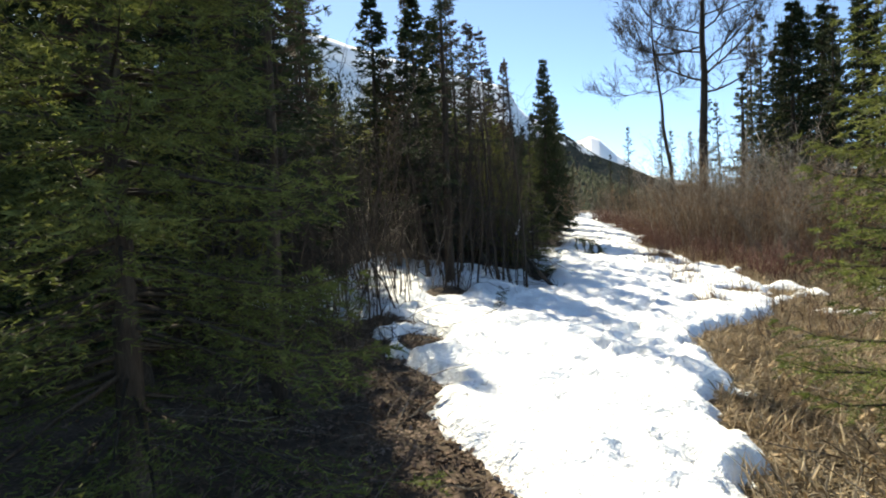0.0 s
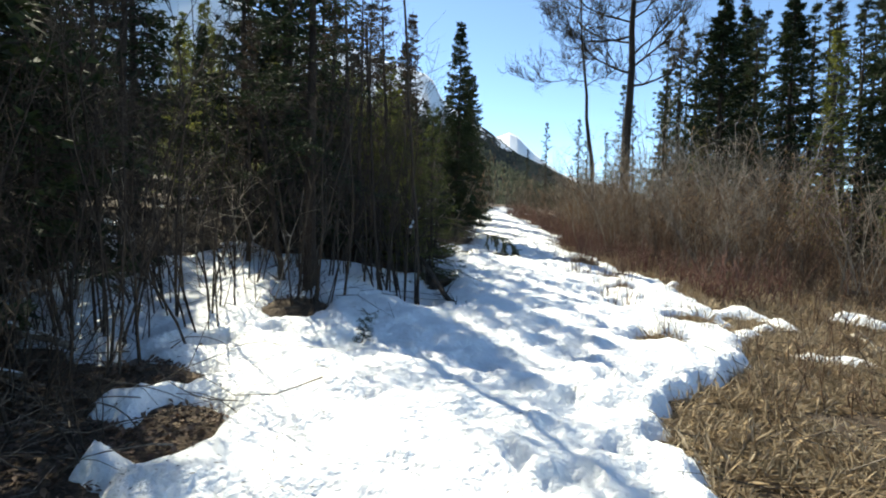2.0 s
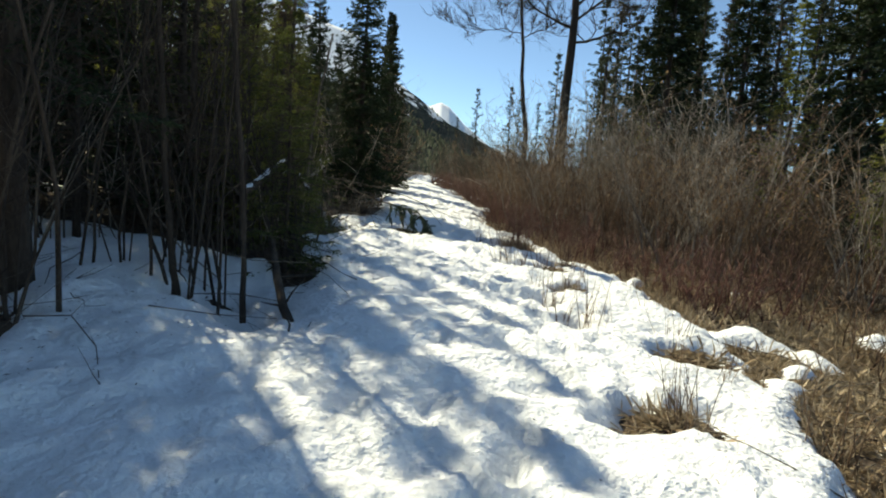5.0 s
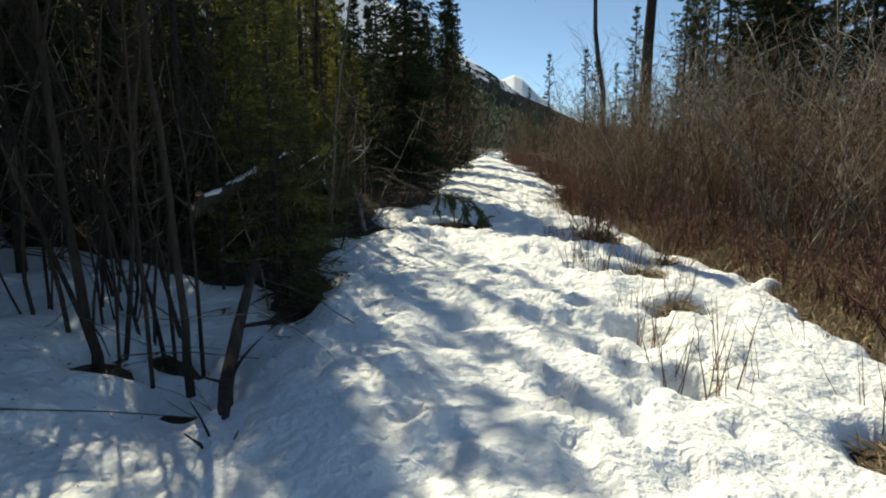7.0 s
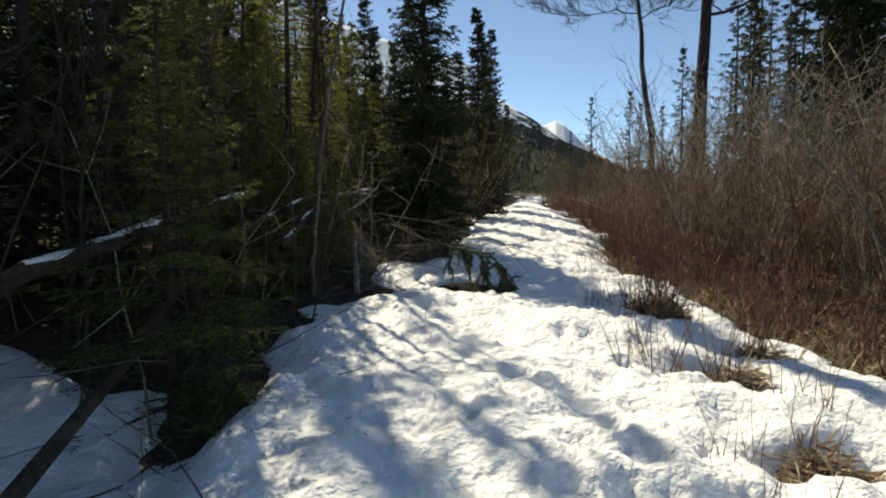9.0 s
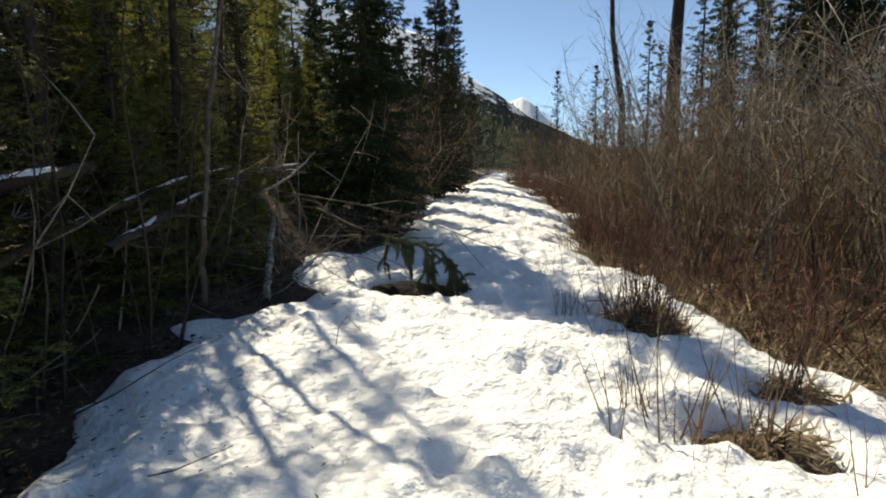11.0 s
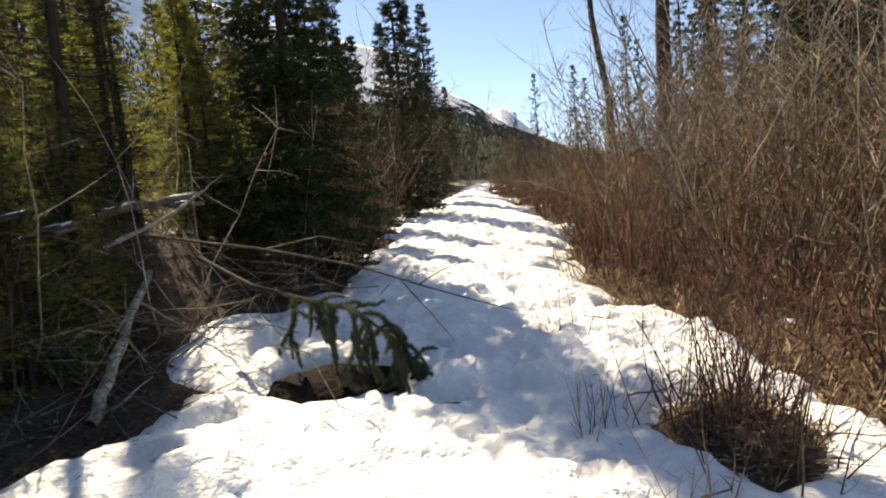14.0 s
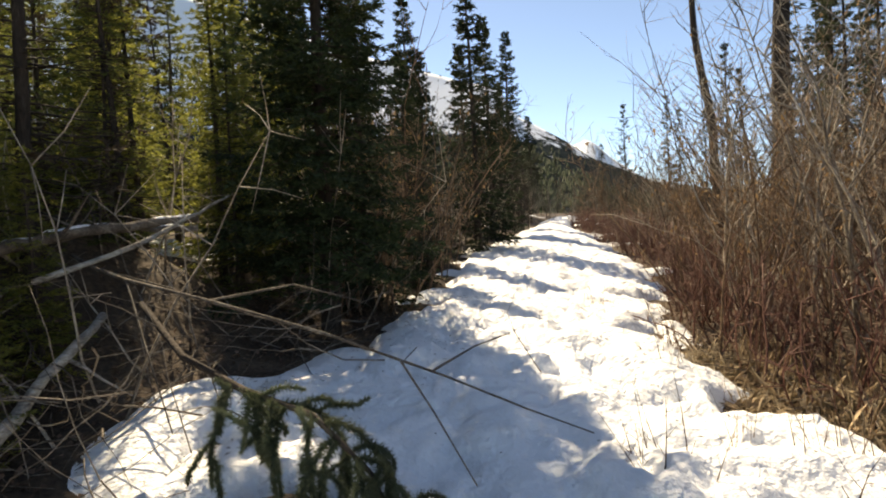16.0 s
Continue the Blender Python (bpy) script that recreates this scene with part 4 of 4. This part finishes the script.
g = ground_at
pole("fallen_log", ((1.74, 13.5, 1.05), (1.86, 14.2, 1.19), (2.0, 14.9, 1.32), (2.25, 16.6, 1.6)), 0.05, 0.04, BARK, "dark fallen log with snow along its top, leaning through the woods", "log", snow=0.6, seed=2)
pole("leaning_pole", ((2.32, 11.6, -0.08), (2.29, 11.84, 0.06), (2.01, 14.76, 0.68), (1.78, 17.2, 1.2)), 0.05, 0.028, BARK, "dark dead pole leaning from the snow into the woods", "log", knots=26, seed=3)
pole("alder_tree", ((1.86, 12.85, -0.15), (1.84, 12.85, 1.0), (1.72, 12.95, 2.6), (1.55, 13.0, 5.2)), 0.03, 0.018, BARK, "dark alder trunk standing in a melted tree well", "tree", knots=6, seed=16)
pole("alder_tree", ((1.25, 12.95, -0.1), (1.1, 13.0, 1.5), (0.95, 13.1, 4.6)), 0.035, 0.02, BARK, "slim dark alder trunk standing in the snow", "tree", knots=6, seed=17)
pole("fallen_log", ((2.62, 15.9, 1.08), (2.5, 17.6, 1.28), (2.44, 19.46, 1.5)), 0.034, 0.028, BARK, "dark fallen log with snow along its top", "log", snow=0.8, knots=12, seed=4)
pole("fallen_log", ((1.85, 16.5, 1.06), (2.34, 17.94, 1.48), (2.62, 18.8, 1.62)), 0.036, 0.026, BARK, "thin dark fallen log with snow along its top", "log", snow=0.75, knots=10, seed=18)
pole("fallen_log", ((2.45, 19.3, 1.45), (2.7, 20.0, 1.62), (3.05, 21.2, 1.72)), 0.045, 0.035, DEADWOOD, "split grey log with snow along its top on the brush heap", "log", snow=0.85, seed=5)
pole("fallen_log", ((1.9, 20.3, 1.5), (2.6, 20.6, 1.66), (3.2, 20.9, 1.62)), 0.035, 0.025, DEADWOOD, "weathered log lying on the brush heap", "log", snow=0.4, seed=15)
pole("birch_pole", ((3.07, 18.15, g(3.07, 18.15)), (3.0, 18.9, 0.6), (2.88, 20.0, 1.02)), 0.042, 0.03, BARK_PALE, "pale peeling birch pole propped on the brush heap", "log", knots=3, seed=6)
pole("crooked_branch", ((2.7, 19.6, 1.3), (3.0, 20.3, 1.5), (3.2, 20.9, 1.75), (3.3, 21.5, 1.95)), 0.022, 0.01, BARK_PALE, "crooked pale branch sticking out of the brush heap", "branch", knots=4, seed=7)
pole("fallen_log", ((7.55, 9.2, g(7.55, 9.2) + 0.05), (8.3, 10.85, g(8.3, 10.85) + 0.05)), 0.05, 0.04, BARK_PALE, "pale fallen log lying in dry grass", "log", knots=2, seed=8)
pole("fallen_log", ((12.2, 15.0, g(12.2, 15) + 0.08), (13.6, 13.4, g(13.6, 13.4) + 0.08)), 0.07, 0.05, DEADWOOD, "grey fallen log under bare shrubs", "log", knots=2, seed=9)
pole("fallen_log", ((-3.9, 8.4, 0.85), (-2.9, 8.9, 0.6), (-1.9, 9.3, g(-1.9, 9.3) + 0.1)), 0.06, 0.04, DEADWOOD, "fallen log with snow on it lying in the dark woods", "log", snow=0.8, seed=10)
pole("fallen_log", ((-3.7, 7.8, 0.55), (-2.8, 8.2, 0.38), (-1.9, 8.5, g(-1.9, 8.5) + 0.08)), 0.05, 0.035, DEADWOOD, "thin fallen log with snow on it in the dark woods", "log", snow=0.8, seed=11)
pole("leaning_tree", ((-0.35, 12.75, g(-0.35, 12.75) - 0.05), (-0.5, 12.9, 1.2), (-0.8, 13.0, 3.4)), 0.06, 0.03, BARK, "slim leaning trunk rising out of the snow", "tree", knots=8, seed=13)
pole("birch_tree", ((2.55, 17.9, g(2.55, 17.9) - 0.05), (2.6, 17.9, 1.2), (2.75, 18.0, 2.6), (3.0, 18.1, 4.0)), 0.036, 0.016, DEADWOOD, "slim grey birch at the edge of the woods", "tree", knots=10, seed=14)


def brush(name, middle, size, count, seed, label, lean=(0.7, -0.45, -0.2), mat=DEADWOOD, longest=1.9):
    """A heap of dead sticks, each a part."""
    rng = np.random.default_rng(seed)
    ob = tagged(new(name), label, "brush")
    ob.location = (middle[0], middle[1], ground_at(middle[0], middle[1]))
    for _ in range(count):
        p = rng.normal(0, 1, 3) * size
        p[2] = abs(rng.normal(0.35, 0.3)) * size[2] * 2
        d = np.array(lean) * rng.choice((1, -1)) + rng.normal(0, 0.4, 3) * (1, 1, 0.6)
        b = Bits()
        length = rng.uniform(0.26, 1) * longest
        b.tube(bend(p - d * length / 2 / np.linalg.norm(d), d, length, 7, rng, 0.2), rng.uniform(0.0025, 0.0065), 0.0015, 4)
        s = new("stick", b.mesh("stick", mat))
        s.parent = ob
    return ob


brush("brush_heap", (2.9, 19.3), (0.55, 0.7, 0.4), 85, 101, "tangled heap of dead grey branches beside the trail")
brush("brush_heap", (3.3, 18.6), (0.35, 0.4, 0.3), 26, 102, "tangled dead twigs at the edge of the snow")
brush("brush_heap", (2.1, 12.9), (0.4, 0.4, 0.25), 16, 103, "dead branches round the foot of the small spruce")
brush("brush_heap", (2.2, 15.2), (0.3, 0.8, 0.35), 18, 104, "dark tangle of dead branches beside the snow", (0.2, 0.8, 0.2))
brush("brush_heap", (-0.9, 7.6), (0.5, 0.6, 0.2), 30, 105, "bent dead twigs reaching over the snow bank", (0.9, -0.2, -0.1))
brush("brush_heap", (-1.3, 6.4), (0.5, 0.9, 0.25), 34, 109, "dark dead twigs over the leaf litter bank", (0.5, -0.4, 0.4))
brush("brush_heap", (4.1, 20.9), (0.35, 0.5, 0.3), 22, 106, "dead twigs under the tall spruce", (0.7, -0.2, 0.3))
brush("brush_heap", (0.0, 11.4), (0.26, 0.4, 0.3), 60, 108, "dark tangle of roots and dead branches in the snow", (0.3, 0.4, 0.8), BARK, 1.0)
brush("brush_heap", (6.55, 17.0), (0.22, 0.26, 0.16), 46, 112, "dark red dead stems lying tangled in a thawed hollow", (0.4, 0.4, 0.5), BARK_RED, 0.7)
brush("brush_heap", (9.0, 17.0), (1.2, 1.5, 0.2), 36, 107, "bent dead stems lying in the dry grass", (0.7, 0.5, 0.1))


def long_branch():
    ob = tagged(new("long_branch"), "long thin dead branch reaching from the brush over the snow", "branch")
    line = np.array(((2.3, 20.6, 1.45), (2.9, 19.9, 1.36), (3.45, 19.3, 1.3), (4.1, 18.85, 1.2), (4.7, 18.62, 1.05), (5.0, 18.6, 0.93)))
    ob.location = line[0]
    b = Bits()
    b.tube(line - line[0], 0.014, 0.006, 6)
    p = new("stem", b.mesh("stem", DEADWOOD))
    p.parent = ob
    for path in (((5.0, 18.6, 0.93), (5.25, 18.62, 0.82), (5.6, 18.45, 0.7), (5.85, 18.35, 0.62)), ((5.05, 18.6, 0.91), (5.2, 18.4, 0.72), (5.35, 18.15, 0.52)), ((5.2, 18.62, 0.85), (5.4, 18.85, 0.9), (5.6, 19.0, 0.93)),
                 ((4.1, 18.85, 1.2), (4.5, 18.95, 1.25), (4.85, 18.9, 1.15)), ((3.45, 19.3, 1.3), (3.8, 18.8, 1.0), (4.1, 18.4, 0.7)), ((2.9, 19.9, 1.36), (3.5, 19.75, 1.2), (3.9, 19.6, 0.9))):
        b = Bits()
        b.tube(np.array(path) - line[0], 0.007, 0.003, 4)
        p = new("twig", b.mesh("twig", DEADWOOD))
        p.parent = ob


long_branch()


def fallen_bough():
    """The spruce bough that hangs down onto the snow."""
    rng = np.random.default_rng(120)
    ob = tagged(new("fallen_bough"), "dark green spruce bough with shaggy twigs fallen onto the snow", "branch")
    line = np.array(((3.5, 19.35, 1.15), (4.0, 18.75, 0.95), (4.4, 18.42, 0.86), (4.72, 18.28, 0.78), (4.95, 18.18, 0.58), (5.06, 18.12, 0.34)))
    ob.location = line[0]
    b = Bits()
    b.tube(line - line[0], 0.02, 0.007, 6)
    p = new("stem", b.mesh("stem", BARK))
    p.parent = ob
    def brush_of(path, w, most):
        """Needles all round a twig, longest in its middle."""
        w.tube(path, 0.004, 0.0015, 3)
        n = len(path) - 1
        m = int(300 * np.linalg.norm(np.diff(path, axis=0), axis=1).sum() / 0.1)
        q = rng.uniform(0, n, m)
        pts = np.column_stack([np.interp(q, np.arange(n + 1), path[:, c]) for c in range(3)])
        way = np.gradient(path, axis=0)[np.clip(q.astype(int), 0, n)]
        way /= np.linalg.norm(way, axis=1)[:, None] + 1e-9
        out = rng.normal(0, 1, pts.shape) * 0.8 + way * 0.75
        out /= np.linalg.norm(out, axis=1)[:, None]
        side = np.cross(out, rng.normal(0, 1, pts.shape))
        side *= 0.0024 / np.linalg.norm(side, axis=1)[:, None]
        w.blades(pts, pts + out * rng.uniform(0.4, 1.0, (m, 1)) * most * (1 - 0.5 * (q / n) ** 3)[:, None], side)

    floor = 0.31 - line[0][2]
    for k in range(17):
        s = 1.7 + 3.2 * (k + rng.random()) / 17
        at = np.array([np.interp(s, np.arange(6), line[:, c]) for c in range(3)])
        az = rng.uniform(-2.6, 0.6)
        path = bend(at - line[0], (math.cos(az), math.sin(az), rng.uniform(-0.2, 0.4)), rng.uniform(0.22, 0.55), 7, rng, 0.2, -3.2)
        path[:, 2] = np.maximum(path[:, 2], floor + rng.uniform(0, 0.03, 8))
        w = Bits()
        brush_of(path, w, 0.055)
        for _ in range(rng.integers(3, 7)):
            i = rng.integers(1, 7)
            sub_path = bend(path[i], path[i] - path[i - 1] + rng.normal(0, 0.07, 3), rng.uniform(0.08, 0.24), 4, rng, 0.25, -1.6)
            sub_path[:, 2] = np.maximum(sub_path[:, 2], floor)
            brush_of(sub_path, w, 0.045)
        t = new("needled_twig", w.mesh("needled_twig", NEEDLE_LIMP, False))
        t.parent = ob
    for k in range(7):
        at = np.array((3.75, 19.05, 1.05)) + np.array((0.5, -0.4, -0.15)) * k / 7
        b = Bits()
        b.tube(bend(at - line[0], rng.normal(0, 0.6, 3) + (0.2, -0.2, -0.3), rng.uniform(0.25, 0.6), 5, rng, 0.15), 0.005, 0.002, 3)
        t = new("bare_twig", b.mesh("bare_twig", DEADWOOD))
        t.parent = ob


fallen_bough()

def hollow_slab():
    """A dark slab added for the shade in the hollow under the fallen bough."""
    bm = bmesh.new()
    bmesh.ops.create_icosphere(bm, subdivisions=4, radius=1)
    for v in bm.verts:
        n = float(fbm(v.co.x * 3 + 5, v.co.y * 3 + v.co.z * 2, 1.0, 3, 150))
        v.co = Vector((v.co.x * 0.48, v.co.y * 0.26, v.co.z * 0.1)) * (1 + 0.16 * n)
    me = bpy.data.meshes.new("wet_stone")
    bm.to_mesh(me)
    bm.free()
    me.materials.append(HOLLOW_SHADE)
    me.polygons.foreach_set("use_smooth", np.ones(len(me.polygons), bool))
    ob = tagged(new("wet_stone", me), "dark slab added for the shade in a melted hollow of the snow", "stone")
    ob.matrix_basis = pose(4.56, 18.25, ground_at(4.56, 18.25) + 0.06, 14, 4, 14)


hollow_slab()

# ---- small things on the snow ----
sapling = thing("spruce_sapling", conifer(0.42, 0.13, 130, 0.1, 0.06, 4, 0.03, 7, 0.018, 0.2, 0.007), "tiny spruce sapling poking out of the snow", "sapling")
place(sapling, 0.9, 9.5, 0, 0.8, (0, 12), copy=False, sink=-0.1)


def snow_twig(path, r, label, seed):
    rng = np.random.default_rng(seed)
    ob = tagged(new("snow_twig"), label, "twig")
    pts = np.array([(x, y, surface_at(x, y) + dz) for x, y, dz in path])
    ob.location = pts[0]
    b = Bits()
    b.tube(pts - pts[0], r, r * 0.4, 5)
    p = new("stem", b.mesh("stem", DEADWOOD))
    p.parent = ob
    for i in range(1, len(pts)):
        b = Bits()
        b.tube(bend(pts[i] - pts[0], rng.normal(0, 0.6, 3) + (0, 0, 0.25), rng.uniform(0.1, 0.25), 3, rng, 0.12), r * 0.5, r * 0.2, 3)
        p = new("side_twig", b.mesh("side_twig", DEADWOOD))
        p.parent = ob


snow_twig(((0.55, 11.35, 0.05), (0.85, 11.3, 0.09), (1.1, 10.95, 0.06), (1.3, 10.3, 0.01)), 0.006, "bent twig stuck in the snow", 1)
snow_twig(((1.2, 11.9, 0.02), (1.7, 12.0, 0.12), (2.2, 11.85, 0.05)), 0.006, "bare twig lying on the snow", 2)
snow_twig(((4.3, 17.7, 0.35), (4.45, 17.8, 0.3), (4.6, 17.6, 0.1), (4.75, 17.45, 0.01)), 0.006, "bare twig bent down to the snow", 3)
snow_twig(((5.9, 19.9, 0.0), (5.75, 19.95, 0.22), (5.7, 20.0, 0.4)), 0.004, "thin twig standing in the snow", 4)
snow_twig(((3.9, 16.3, 0.0), (3.92, 16.32, 0.12), (3.98, 16.35, 0.2)), 0.004, "thin twig standing in the snow", 5)
snow_twig(((5.8, 16.2, 0.0), (5.9, 16.3, 0.03), (6.05, 16.35, 0.02)), 0.008, "short dark stick lying on the snow", 6)


def snow_debris(count, seed):
    rng = np.random.default_rng(seed)
    y = rng.uniform(3, 26, count)
    x = np.where(rng.random(count) < 0.65, left_edge(y) + np.abs(rng.normal(0, 0.7, count)), right_edge(y) - np.abs(rng.normal(0, 0.8, count)))
    d = snow_depth(x, y)
    keep = d > 0.05
    x, y, d = x[keep], y[keep], d[keep]
    m = len(x)
    base = np.column_stack([x, y, land(x, y) + d + 0.004])
    az = rng.uniform(0, 6.28, m)
    way = np.column_stack([np.cos(az), np.sin(az), rng.normal(0.05, 0.12, m)])
    side = np.column_stack([-np.sin(az), np.cos(az), np.zeros(m)]) * rng.uniform(0.0012, 0.005, (m, 1))
    b = Bits()
    b.leaves(base, base + way * rng.uniform(0.01, 0.06, (m, 1)), side, np.array((0, 0, 0.004)))
    return tagged(new("snow_debris", b.mesh("snow_debris", LITTER, False)), "bits of bark and needles lying on the snow", "debris", kind="stuff")


snow_debris(2600, 140)
